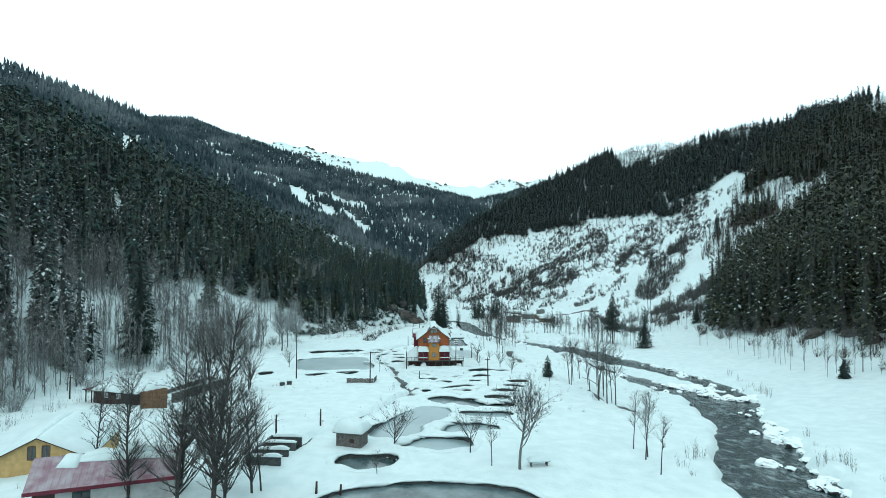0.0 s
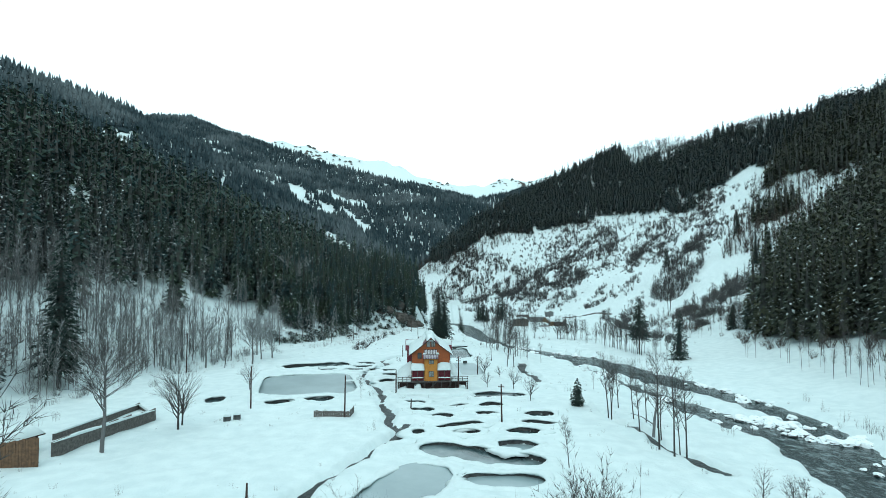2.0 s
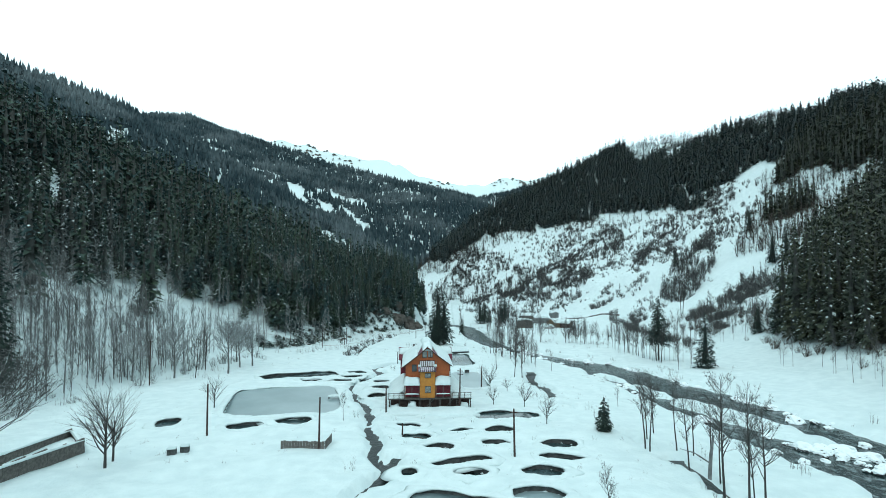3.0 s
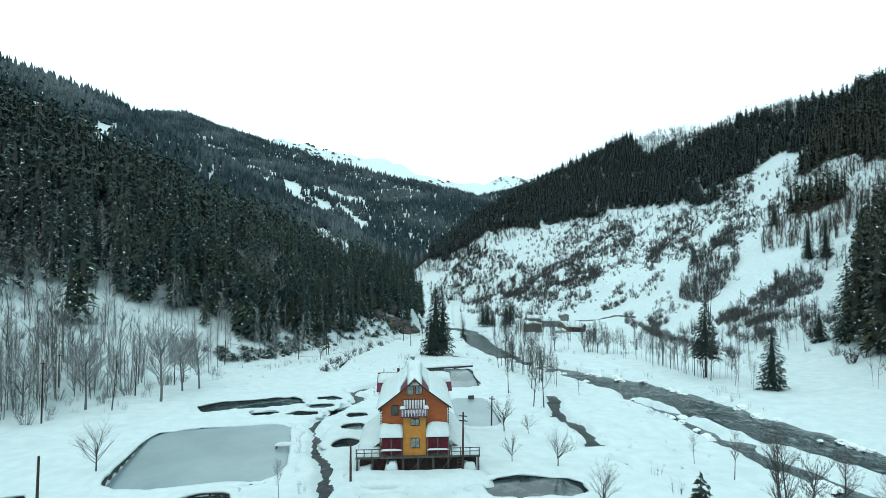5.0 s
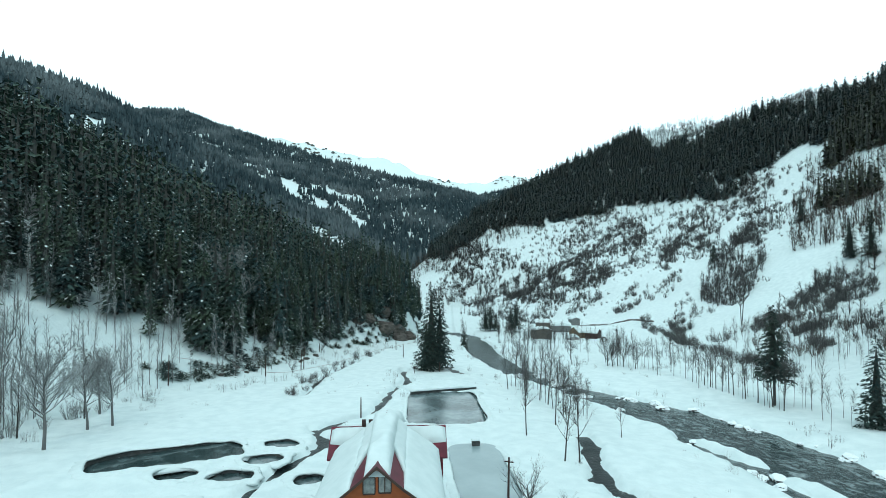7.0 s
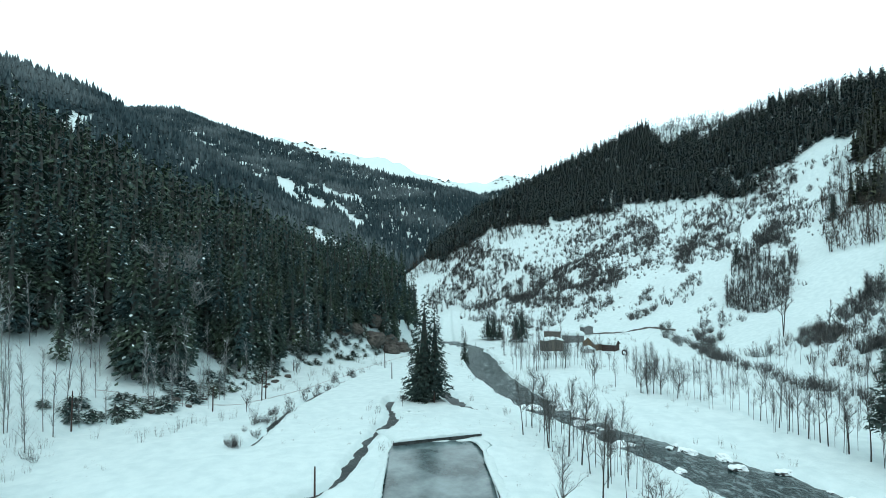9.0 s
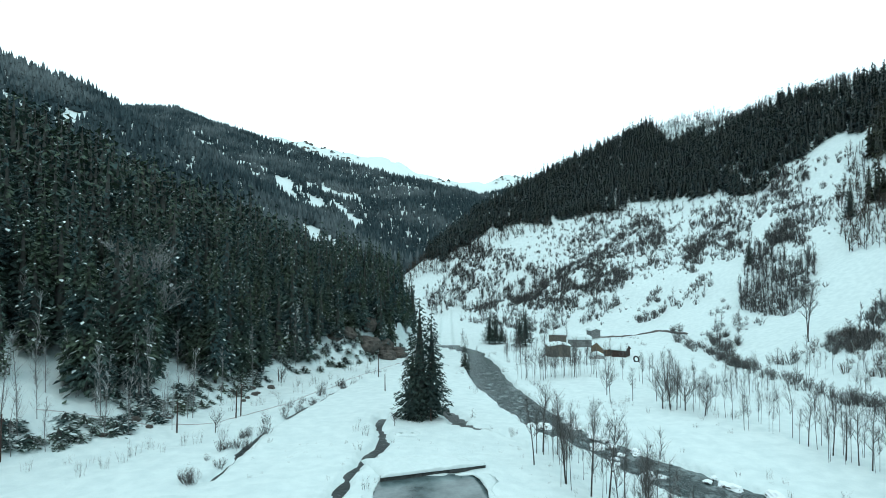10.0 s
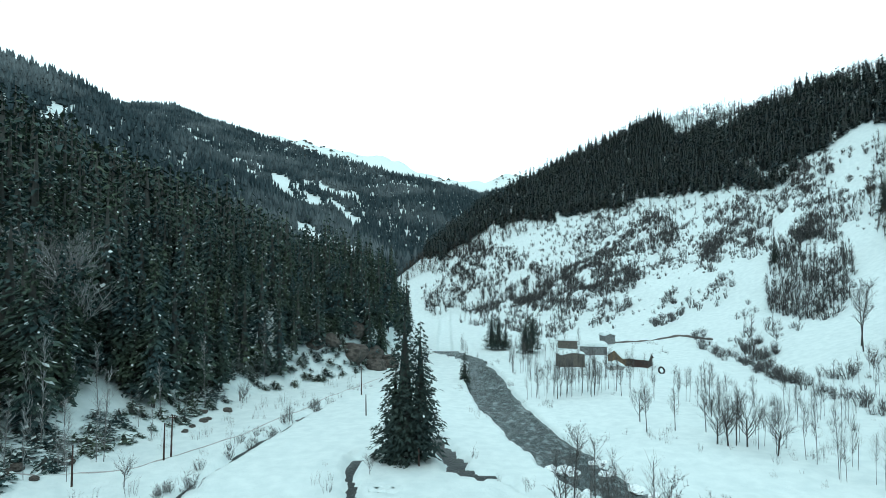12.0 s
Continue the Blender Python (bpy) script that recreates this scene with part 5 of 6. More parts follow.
    for s in (-1, 1):
        bm = bmesh.new()
        box(bm, -0.04, 0.04, -0.04, 0.04, 0, 1.9)
        bmesh.ops.transform(bm, matrix=pose(s * 1.25, -1.3, 4.68, 0, s * 9, 0), verts=bm.verts)
        part("balcony_post", bm, OLD_WOOD, top)
    # porches on both sides of the tower
    for s, x0, x1 in ((-1, -4.15, -1.38), (1, 1.34, 4.1)):
        box_part("porch_wall", (x0 + 0.3, x1 - 0.02, -0.05, -0.005, 0, 2.35), MAROON, top, "maroon boarded porch wall")
        bm = bmesh.new()
        vs = [bm.verts.new(p) for p in ((x0, -1.3, 2.3), (x1, -1.3, 2.3), (x1, -0.02, 3.3), (x0, -0.02, 3.3), (x0, -1.3, 2.2), (x1, -1.3, 2.2), (x1, -0.02, 3.2), (x0, -0.02, 3.2))]
        for q in ((0, 1, 2, 3), (7, 6, 5, 4), (0, 4, 5, 1), (1, 5, 6, 2), (2, 6, 7, 3), (3, 7, 4, 0)):
            bm.faces.new([vs[i] for i in q])
        roof = part("porch_roof", bm, RED_ROOF, top)
        snow_sheet("porch_snow", ((x0 - 0.05, -1.4, 2.3), (x1 + 0.02, -1.4, 2.3), (x1, -0.05, 3.3), (x0, -0.05, 3.3)), 0.5, roof, 5 + s, 10)
        for x in (x0 + 0.12, (x0 + x1) / 2, x1 - 0.12):
            box_part("porch_post", (x - 0.05, x + 0.05, -1.12, -1.02, 0, 2.22), OLD_WOOD, top)
        rail = box_part("porch_rail", (x0 + 0.1, x1 - 0.1, -1.12, -1.05, 0.62, 0.70), OLD_WOOD, top)
        snow_sheet("rail_snow", ((x0 + 0.1, -1.2, 0.70), (x1 - 0.1, -1.2, 0.70), (x1 - 0.1, -0.95, 0.70), (x0 + 0.1, -0.95, 0.70)), 0.14, rail, 8 + s, 8)
    # log ends at the corners
    for s in (-1, 1):
        for i in range(7):
            box_part("log_end", (s * 3.9 - 0.06 + s * 0.12, s * 3.9 + 0.06 + s * 0.12, -0.05, 0.15, 3.45 + 0.3 * i, 3.62 + 0.3 * i), DARK_TRIM, top)
    # deck on posts with a railing
    deck = box_part("deck", (-6.9, 7.7, -1.2, 2.6, -0.2, -0.02), DECK_WOOD, top, "weathered timber deck on posts")
    for i in range(9):
        x = -6.7 + 14.2 * i / 8
        box_part("deck_post", (x - 0.11, x + 0.11, -1.12, -0.95, -2.6, -0.2), DECK_WOOD, deck)
    # dark sheet standing in for the shade beneath the deck
    box_part("under_deck_shade", (-6.5, 7.4, 0.0, 0.3, -2.6, -0.2), DARK_WOOD, deck)
    for x0, x1 in ((-6.9, -4.0), (4.2, 7.7)):
        for z in (0.45, 0.85):
            box_part("deck_rail", (x0, x1, -1.19, -1.13, z, z + 0.08), DECK_WOOD, deck)
        for i in range(4):
            x = x0 + 0.1 + (x1 - x0 - 0.2) * i / 3
            box_part("rail_post", (x - 0.05, x + 0.05, -1.2, -1.1, -0.02, 0.95), DECK_WOOD, deck)
        snow_sheet("deck_snow", ((x0, -1.0, -0.02), (x1, -1.0, -0.02), (x1, 2.5, -0.02), (x0, 2.5, -0.02)), 0.35, deck, 12, 8)
    lad = box_part("ladder_rail", (5.0, 5.07, -1.5, -1.42, -2.4, -0.1), DECK_WOOD, deck)
    box_part("ladder_rail", (5.5, 5.57, -1.5, -1.42, -2.4, -0.1), DECK_WOOD, deck)
    for i in range(6):
        box_part("ladder_rung", (5.02, 5.55, -1.49, -1.44, -2.2 + 0.36 * i, -2.15 + 0.36 * i), DECK_WOOD, lad)
    for x0, x1 in ((-1.2, 1.1), (2.6, 4.4)):
        bm = bmesh.new()
        vs = [bm.verts.new(p) for p in ((x0, -0.7, -2.4), (x0 + 0.16, -0.7, -2.4), (x1 + 0.16, -0.7, -0.25), (x1, -0.7, -0.25), (x0, -0.56, -2.4), (x0 + 0.16, -0.56, -2.4), (x1 + 0.16, -0.56, -0.25), (x1, -0.56, -0.25))]
        for q in ((0, 1, 2, 3), (7, 6, 5, 4), (0, 4, 5, 1), (1, 5, 6, 2), (2, 6, 7, 3), (3, 7, 4, 0)):
            bm.faces.new([vs[i] for i in q])
        part("brace", bm, DECK_WOOD, deck)
    for x0, x1, y0 in ((-6.6, -4.9, 0.5), (-3.6, -1.9, 0.75), (5.6, 7.3, 0.6)):
        snow_sheet("heaped_snow", ((x0, -1.6, -2.3), (x1, -1.6, -2.3), (x1, -0.05, -1.9), (x0, -0.05, -1.9)), y0 + 0.5, deck, int(x1 * 3) + 40, 8)
    snow_sheet("front_bank", ((-8.5, -5.2, -2.35), (9, -5.2, -2.35), (8.6, -1.6, -1.9), (-8.2, -1.6, -1.7)), 0.75, top, 33, 18, "bank of snow before the deck")
    # cross wing at the back: maroon roof half clear of snow
    box_part("wing_wall", (-5.1, 5.1, 14.5, 19, -1.5, 4.1), MAROON, top)
    for y0, z0, y1, z1 in ((14.1, 4.0, 17.0, 6.1), (17.0, 6.1, 19.8, 4.0)):
        bm = bmesh.new()
        vs = [bm.verts.new(p) for p in ((-5.5, y0, z0), (5.5, y0, z0), (5.5, y1, z1), (-5.5, y1, z1), (-5.5, y0, z0 + 0.14), (5.5, y0, z0 + 0.14), (5.5, y1, z1 + 0.14), (-5.5, y1, z1 + 0.14))]
        for q in ((3, 2, 1, 0), (4, 5, 6, 7), (0, 1, 5, 4), (1, 2, 6, 5), (2, 3, 7, 6), (3, 0, 4, 7)):
            bm.faces.new([vs[i] for i in q])
        part("wing_roof", bm, RED_ROOF, top, "maroon metal roof of the back wing")
    snow_sheet("wing_snow", ((-5.4, 15.4, 5.08), (-1.5, 15.0, 4.78), (-1.3, 16.7, 6.02), (-5.4, 16.7, 6.02)), 0.4, top, 21, 12)
    snow_sheet("wing_snow", ((1.4, 15.2, 4.9), (5.45, 15.4, 5.08), (5.45, 16.75, 6.04), (1.3, 16.75, 6.04)), 0.4, top, 22, 12)
    snow_sheet("wing_snow", ((-5.4, 17.2, 6.05), (5.4, 17.2, 6.05), (5.4, 19.7, 4.2), (-5.4, 19.7, 4.2)), 0.45, top, 23, 12)
    for x in (-1.75, -2.4):
        box_part("chimney", (x - 0.18, x + 0.18, 16.6, 16.95, 5.6, 6.9), DARK_WOOD, top)
    # snow slid from the roof against both sides
    snow_sheet("snow_bank", ((-7.2, 1.0, -1.2), (-3.9, 1.2, 1.2), (-3.9, 12.4, 1.6), (-7.4, 12.4, -1.0)), 1.0, top, 31, 16, "bank of snow slid from the roof")
    snow_sheet("snow_bank", ((3.9, 1.4, 1.3), (7.6, 1.0, -1.1), (7.0, 12.4, -1.0), (3.9, 12.4, 2.2)), 1.0, top, 32, 16, "bank of snow slid from the roof")
    top.matrix_world = pose(-2.15, 139.0, -2.45, 0, 0, 3.5)


chalet()


def small_house(name, label, x, y, turn, w, d, eave, ridge, wall_mat, snow, roof_mat=RED_ROOF, windows=(), lift=0.0):
    """A gabled hut; its gable faces local -y."""
    top = new(name)
    tagged(top, label, "hut" if w < 5 else "house")
    prism("wall", [(-w / 2, -0.9), (w / 2, -0.9), (w / 2, eave), (0, ridge), (-w / 2, eave)], 0, d, wall_mat, top)
    sl = (ridge - eave) / (w / 2)
    for s in (-1, 1):
        o = 0.4
        bm = bmesh.new()
        xs, zs = s * (w / 2 + o), eave - sl * o
        pts = [(0, -o, ridge + 0.05), (xs, -o, zs + 0.05), (xs, d + o, zs + 0.05), (0, d + o, ridge + 0.05)]
        vs = [bm.verts.new(p) for p in pts] + [bm.verts.new((p[0], p[1], p[2] - 0.12)) for p in pts]
        for q in ((0, 1, 2, 3), (7, 6, 5, 4), (0, 4, 5, 1), (1, 5, 6, 2), (2, 6, 7, 3), (3, 7, 4, 0)):
            bm.faces.new([vs[i] for i in q])
        bmesh.ops.recalc_face_normals(bm, faces=bm.faces)
        roof = part("roof", bm, roof_mat, top)
        if snow:
            snow_sheet("roof_snow", (pts[1], pts[0], pts[3], pts[2]) if s < 0 else (pts[0], pts[1], pts[2], pts[3]), snow, roof, 40 + s, 12)
    for wx, wz, ww, wh in windows:
        window(top, wx, wz, ww, wh, 0, 2, GLASS, BROWN_WOOD)
    z = float(ground(np.array([float(x)]), np.array([float(y)]))[0]) + lift
    top.matrix_world = pose(x, y, z, 0, 0, turn)
    return top


def farm_by_the_pond():
    """Yellow-gabled house, the maroon-roofed house before it, and the dark shed."""
    small_house("yellow_house", "house with a yellow boarded gable under deep snow", -42.6, 56.5, 16, 9.2, 11, 1.9, 4.2, YELLOW, 0.75, DARK_TRIM, ((-0.55, 2.6, 0.7, 1.3), (0.75, 2.6, 0.7, 1.3)), -0.5)
    top = new("red_roofed_house")
    tagged(top, "low plastered house with a faded red metal roof", "house")
    box_part("wall", (0.5, 11.6, 0.45, 4.2, -2.6, -0.05), PLASTER, top)
    for i in range(24):
        x0 = 12.0 * i / 24
        bm = bmesh.new()
        pts = [(x0, -0.15, -0.02), (x0 + 0.485, -0.15, -0.02), (x0 + 0.485, 2.35, 2.15), (x0, 2.35, 2.15)]
        vs = [bm.verts.new(p) for p in pts] + [bm.verts.new((p[0], p[1], p[2] - 0.08)) for p in pts]
        for q in ((0, 1, 2, 3), (7, 6, 5, 4), (0, 4, 5, 1), (1, 5, 6, 2), (2, 6, 7, 3), (3, 7, 4, 0)):
            bm.faces.new([vs[j] for j in q])
        part("roof_sheet", bm, PINK_ROOF, top)
    bm = bmesh.new()
    vs = [bm.verts.new(p) for p in ((0, 2.36, 2.15), (12, 2.36, 2.15), (12, 4.9, 0.0), (0, 4.9, 0.0), (0, 2.36, 2.07), (12, 2.36, 2.07), (12, 4.9, -0.08), (0, 4.9, -0.08))]
    for q in ((0, 1, 2, 3), (7, 6, 5, 4), (0, 4, 5, 1), (1, 5, 6, 2), (2, 6, 7, 3), (3, 7, 4, 0)):
        bm.faces.new([vs[i] for i in q])
    part("roof_back", bm, RED_ROOF, top)
    prism("gable", [(0.5, -0.1), (11.6, -0.1), (11.6, 1.9), (0.5, 1.9)], 2.2, 2.5, RED_ROOF, top)
    box_part("eave_board", (0, 12, -0.24, -0.16, -0.30, 0.02), RED_ROOF, top)
    snow_sheet("roof_snow", ((2.9, 1.75, 1.62), (12.1, 1.35, 1.28), (12.1, 4.6, 0.3), (2.9, 4.6, 0.3)), 0.7, top, 51, 18)
    snow_sheet("ridge_snow", ((3.4, 1.9, 1.75), (12.1, 1.9, 1.75), (12.1, 3.2, 1.6), (3.4, 3.2, 1.6)), 0.62, top, 57, 16)
    snow_sheet("roof_snow", ((1.9, 1.45, 1.37), (3.6, 1.3, 1.24), (3.8, 2.3, 2.1), (2.4, 2.3, 2.1)), 0.3, top, 56, 8)
    # no real opening: thin dark panel painted as the porch's shaded inside
    box_part("porch_shade", (0.55, 2.2, 0.42, 0.446, -2.2, -0.3), DARK_WOOD, top)
    window(top, 4.2, -0.9, 1.3, 0.6, 0.45, 2)
    top.matrix_world = pose(-35.87, 46.0, 2.25, 0, 0, 19.3)
    drift = new("snow_drift")
    tagged(drift, "rounded snow drift before the low house", "snow")
    snow_sheet("drift", ((-3, -2.2, 0), (4, -2.2, 0), (4, 0.1, 0.6), (-3, 0.1, 0.6)), 0.9, drift, 52, 12)
    drift.matrix_world = pose(-29.5, 45.2, 0.0, 0, 0, 12)

    shed = new("dark_shed")
    tagged(shed, "long dark timber shed with a thick snow roof", "shed")
    box_part("wall", (-6, 4.5, 0, 4, -0.6, 1.9), DARK_WOOD, shed)
    for i in range(14):
        box_part("board", (-6 + 0.75 * i + 0.02, -6 + 0.75 * i + 0.70, -0.05, -0.005, -0.4, 1.85), DARK_WOOD, shed)
    for x in (-7.4, -6.05):
        box_part("porch_post", (x - 0.07, x + 0.07, -0.4, -0.26, -0.6, 1.9), DARK_WOOD, shed)
    roof = box_part("roof", (-7.8, 4.9, -0.7, 4.6, 1.9, 2.02), DARK_WOOD, shed)
    snow_sheet("roof_snow", ((-5.8, -0.75, 2.02), (4.8, -0.75, 2.02), (4.8, 4.6, 2.02), (-5.8, 4.6, 2.02)), 1.0, roof, 53, 16)
    window(shed, -3.0, 1.2, 0.8, 0.7, -0.06, 2, CURTAIN, WHITE_PAINT)
    window(shed, -0.2, 1.2, 0.8, 0.7, -0.06, 2, CURTAIN, WHITE_PAINT)
    shed.matrix_world = pose(-55.5, 92, float(ground(np.array([-55.5]), np.array([92.0]))[0]) + 0.1, 0, 0, -18)
    wall = new("plank_wall")
    tagged(wall, "tall brown plank wall beside the dark shed", "wall")
    for i in range(12):
        h = 2.7 + 0.06 * i + 0.08 * math.sin(i * 2.1)
        box_part("plank", (0.36 * i, 0.36 * i + 0.33, -0.04, 0.04, -0.5, h), BROWN_WOOD, wall)
    for z in (0.4, 1.9):
        box_part("cross_rail", (0, 4.3, 0.045, 0.12, z, z + 0.12), BROWN_WOOD, wall)
    wall.matrix_world = pose(-50, 88.6, float(ground(np.array([-48.0]), np.array([89.0]))[0]), 0, 0, 4)
    for x0, y0, x1, y1, h in ((-46.5, 92, -45.5, 113, 1.7), (-51.5, 99, -52, 120, 0.9), (-45.5, 113, -52, 120, 0.8)):
        side_wall = new("low_timber_wall")
        tagged(side_wall, "low weathered timber wall topped with snow", "wall")
        n = 7
        zz = [float(ground(np.array([x0 + (x1 - x0) * i / n]), np.array([y0 + (y1 - y0) * i / n]))[0]) for i in range(n + 1)]
        l, a = math.hypot(x1 - x0, y1 - y0), math.degrees(math.atan2(y1 - y0, x1 - x0))
        for i in range(n):
            bm = bmesh.new()
            box(bm, l * i / n, l * (i + 1) / n - 0.04, -0.1, 0.1, zz[i] - zz[0] - 0.5, zz[i] - zz[0] + h)
            part("board", bm, OLD_WOOD, side_wall)
        snow_sheet("wall_snow", ((0, -0.3, h - 0.02), (l, -0.3, h - 0.02 + zz[-1] - zz[0]), (l, 0.3, h - 0.02 + zz[-1] - zz[0]), (0, 0.3, h - 0.02)), 0.25, side_wall, 55, 10)
        side_wall.matrix_world = pose(x0, y0, zz[0], 0, 0, a)


farm_by_the_pond()


def z_at(x, y):
    return float(ground(np.array([float(x)]), np.array([float(y)]))[0])


def pond_hut():
    top = new("pond_hut")
    tagged(top, "small grey plank hut under a dome of snow", "hut")
    for i in range(8):
        box_part("plank", (-1.6 + 0.4 * i, -1.6 + 0.4 * i + 0.37, -0.04, 0.03, -0.6, 1.45), OLD_WOOD, top)
    box_part("wall", (-1.6, 1.6, 0.04, 2.4, -0.6, 1.45), OLD_WOOD, top)
    roof = box_part("roof", (-1.9, 1.9, -0.35, 2.7, 1.45, 1.57), OLD_WOOD, top)
    snow_sheet("roof_snow", ((-2.0, -0.45, 1.57), (2.0, -0.45, 1.57), (2.0, 2.8, 1.57), (-2.0, 2.8, 1.57)), 1.15, roof, 61, 12)
    box_part("hatch", (0.2, 0.8, -0.09, -0.045, 0.3, 0.8), DARK_WOOD, top)
    top.matrix_world = pose(-11.6, 66.2, z_at(-11.6, 66) + 0.2, 0, 0, -14)
    sl = new("sluice_trough")
    tagged(sl, "concrete sluice troughs with snow on their walls", "sluice")
    for y in (0, 2.4, 4.8, 7.0):
        w = box_part("trough_wall", (0, 3.6, y, y + 0.3, -1.4, 0.35), CONCRETE, sl)
        snow_sheet("wall_snow", ((-0.1, y - 0.1, 0.35), (3.7, y - 0.1, 0.35), (3.7, y + 0.45, 0.35), (-0.1, y + 0.45, 0.35)), 0.3, w, 62, 8)
    box_part("water", (0.05, 3.5, 0.1, 7.0, -0.95, -0.7), CREEK, sl, "dark water standing in the troughs")
    box_part("end_wall", (-0.3, 0, 0, 7.3, -1.4, 0.4), CONCRETE, sl)
    sl.matrix_world = pose(-21.5, 59.6, z_at(-19, 62) + 0.45, 0, 0, -4)
    bx = new("snowy_bench")
    tagged(bx, "low bench buried under a cushion of snow", "bench")
    for x in (-0.9, 0.9):
        box_part("leg", (x - 0.06, x + 0.06, 0, 0.5, -0.2, 0.5), OLD_WOOD, bx)
    seat = box_part("seat", (-1.2, 1.2, -0.1, 0.7, 0.5, 0.58), OLD_WOOD, bx)
    snow_sheet("seat_snow", ((-1.3, -0.2, 0.58), (1.3, -0.2, 0.58), (1.3, 0.9, 0.58), (-1.3, 0.9, 0.58)), 0.5, seat, 63, 8)
    bx.matrix_world = pose(10.8, 59.4, z_at(10.8, 59.4), 0, 0, 8)
    fence = new("plank_pen")
    tagged(fence, "grey plank pen wall at the snowy pond edge", "fence")
    for i in range(16):
        box_part("plank", (0.36 * i, 0.36 * i + 0.33, 0, 0.05, -0.5, 0.95 + 0.05 * math.sin(i * 1.7)), OLD_WOOD, fence)
    for i in range(9):
        box_part("plank", (5.8, 5.85, 0.36 * i, 0.36 * i + 0.33, -0.5, 1.0 + 0.05 * math.sin(i)), OLD_WOOD, fence)
    for k in range(2):
        box_part("pen_rail", (0, 5.8, 0.055, 0.12, 0.2 + 0.45 * k, 0.3 + 0.45 * k), OLD_WOOD, fence)
    fence.matrix_world = pose(-20.3, 113.4, z_at(-17, 114), 0, 0, -3)
    for x, y in ((-33.4, 111.5), (-32.2, 112.4)):
        st = new("stone_block")
        tagged(st, "rough concrete block capped with snow", "block")
        box_part("block", (-0.5, 0.5, -0.4, 0.4, -0.4, 0.75), CONCRETE, st, bevel=0.06)
        snow_sheet("block_snow", ((-0.55, -0.45, 0.75), (0.55, -0.45, 0.75), (0.55, 0.45, 0.75), (-0.55, 0.45, 0.75)), 0.3, st, 64, 6)
        st.matrix_world = pose(x, y, z_at(x, y), 0, 0, 12)
    jetty = new("jetty")
    tagged(jetty, "short plank jetty over the ice under snow", "jetty")
    for i in range(8):
        box_part("plank", (0.3 * i, 0.3 * i + 0.27, 0, 0.9, 0.42, 0.48), OLD_WOOD, jetty)
    for x in (0.15, 2.2):
        for y in (0.12, 0.78):
            box_part("post", (x - 0.06, x + 0.06, y - 0.06, y + 0.06, -0.3, 0.42), OLD_WOOD, jetty)
    snow_sheet("jetty_snow", ((-0.05, -0.05, 0.48), (2.5, -0.05, 0.48), (2.5, 0.95, 0.48), (-0.05, 0.95, 0.48)), 0.3, jetty, 66, 8)
    jetty.matrix_world = pose(-21.9, 148.4, pond_level(PONDS[0]), 0, 0, 6)
    beam = new("log_beam")
    tagged(beam, "long squared log topped with snow along the pond's end", "beam")
    box_part("log", (0, 15.2, -0.25, 0.25, -0.5, 0.22), CONCRETE, beam, bevel=0.06)
    snow_sheet("beam_snow", ((0, -0.5, 0.16), (15.2, -0.5, 0.16), (15.2, 0.6, 0.16), (0, 0.6, 0.16)), 0.42, beam, 67, 20)
    beam.matrix_world = pose(-5.3, 219.6, pond_level(PONDS[-1]) + 0.42, 0, 0, 18)
    ledge = new("snow_ledge")
    tagged(ledge, "level ledge of deep snow behind the pond's end beam", "snow")
    snow_sheet("ledge_snow", ((0.2, 0.7, -0.6), (15.6, 0.7, -0.6), (14.0, 4.6, -0.6), (-1.2, 9.5, -0.6)), 1.0, ledge, 68, 22)
    ledge.matrix_world = pose(-5.3, 219.6, pond_level(PONDS[-1]) + 0.25, 0, 0, 18)
    snag = new("leaning_trunk")
    tagged(snag, "pale dead trunk leaning over the channel bank", "tree trunk")
    v, f = [], []
    tube(v, f, [Vector((0, 0, -0.3)), Vector((0.4, 0.3, 2.2)), Vector((0.9, 0.5, 4.4))], [0.22, 0.19, 0.12], 7)
    mesh_from("stem", v, f, GREY_BOARDS, True, snag)
    v2, f2 = [], []
    tube(v2, f2, [Vector((0.25, 0.2, 1.4)), Vector((-1.6, 0.4, 2.6)), Vector((-3.2, 0.6, 3.1))], [0.10, 0.07, 0.03], 5)
    mesh_from("limb", v2, f2, GREY_BOARDS, True, snag)
    snag.matrix_world = pose(30.6, 104.5, z_at(29, 105), 0, 0, 10)
    pump = new("pump_box")
    tagged(pump, "dark pump box standing in the frozen pond", "box")
    box_part("body", (-0.55, 0.55, -0.4, 0.4, -0.3, 0.75), CONCRETE, pump, bevel=0.05)
    snow_sheet("box_snow", ((-0.6, -0.45, 0.75), (0.6, -0.45, 0.75), (0.6, 0.45, 0.75), (-0.6, 0.45, 0.75)), 0.15, pump, 65, 6)
    pump.matrix_world = pose(6.6, 181, pond_level(PONDS[-2]), 0, 0, 5)


pond_hut()


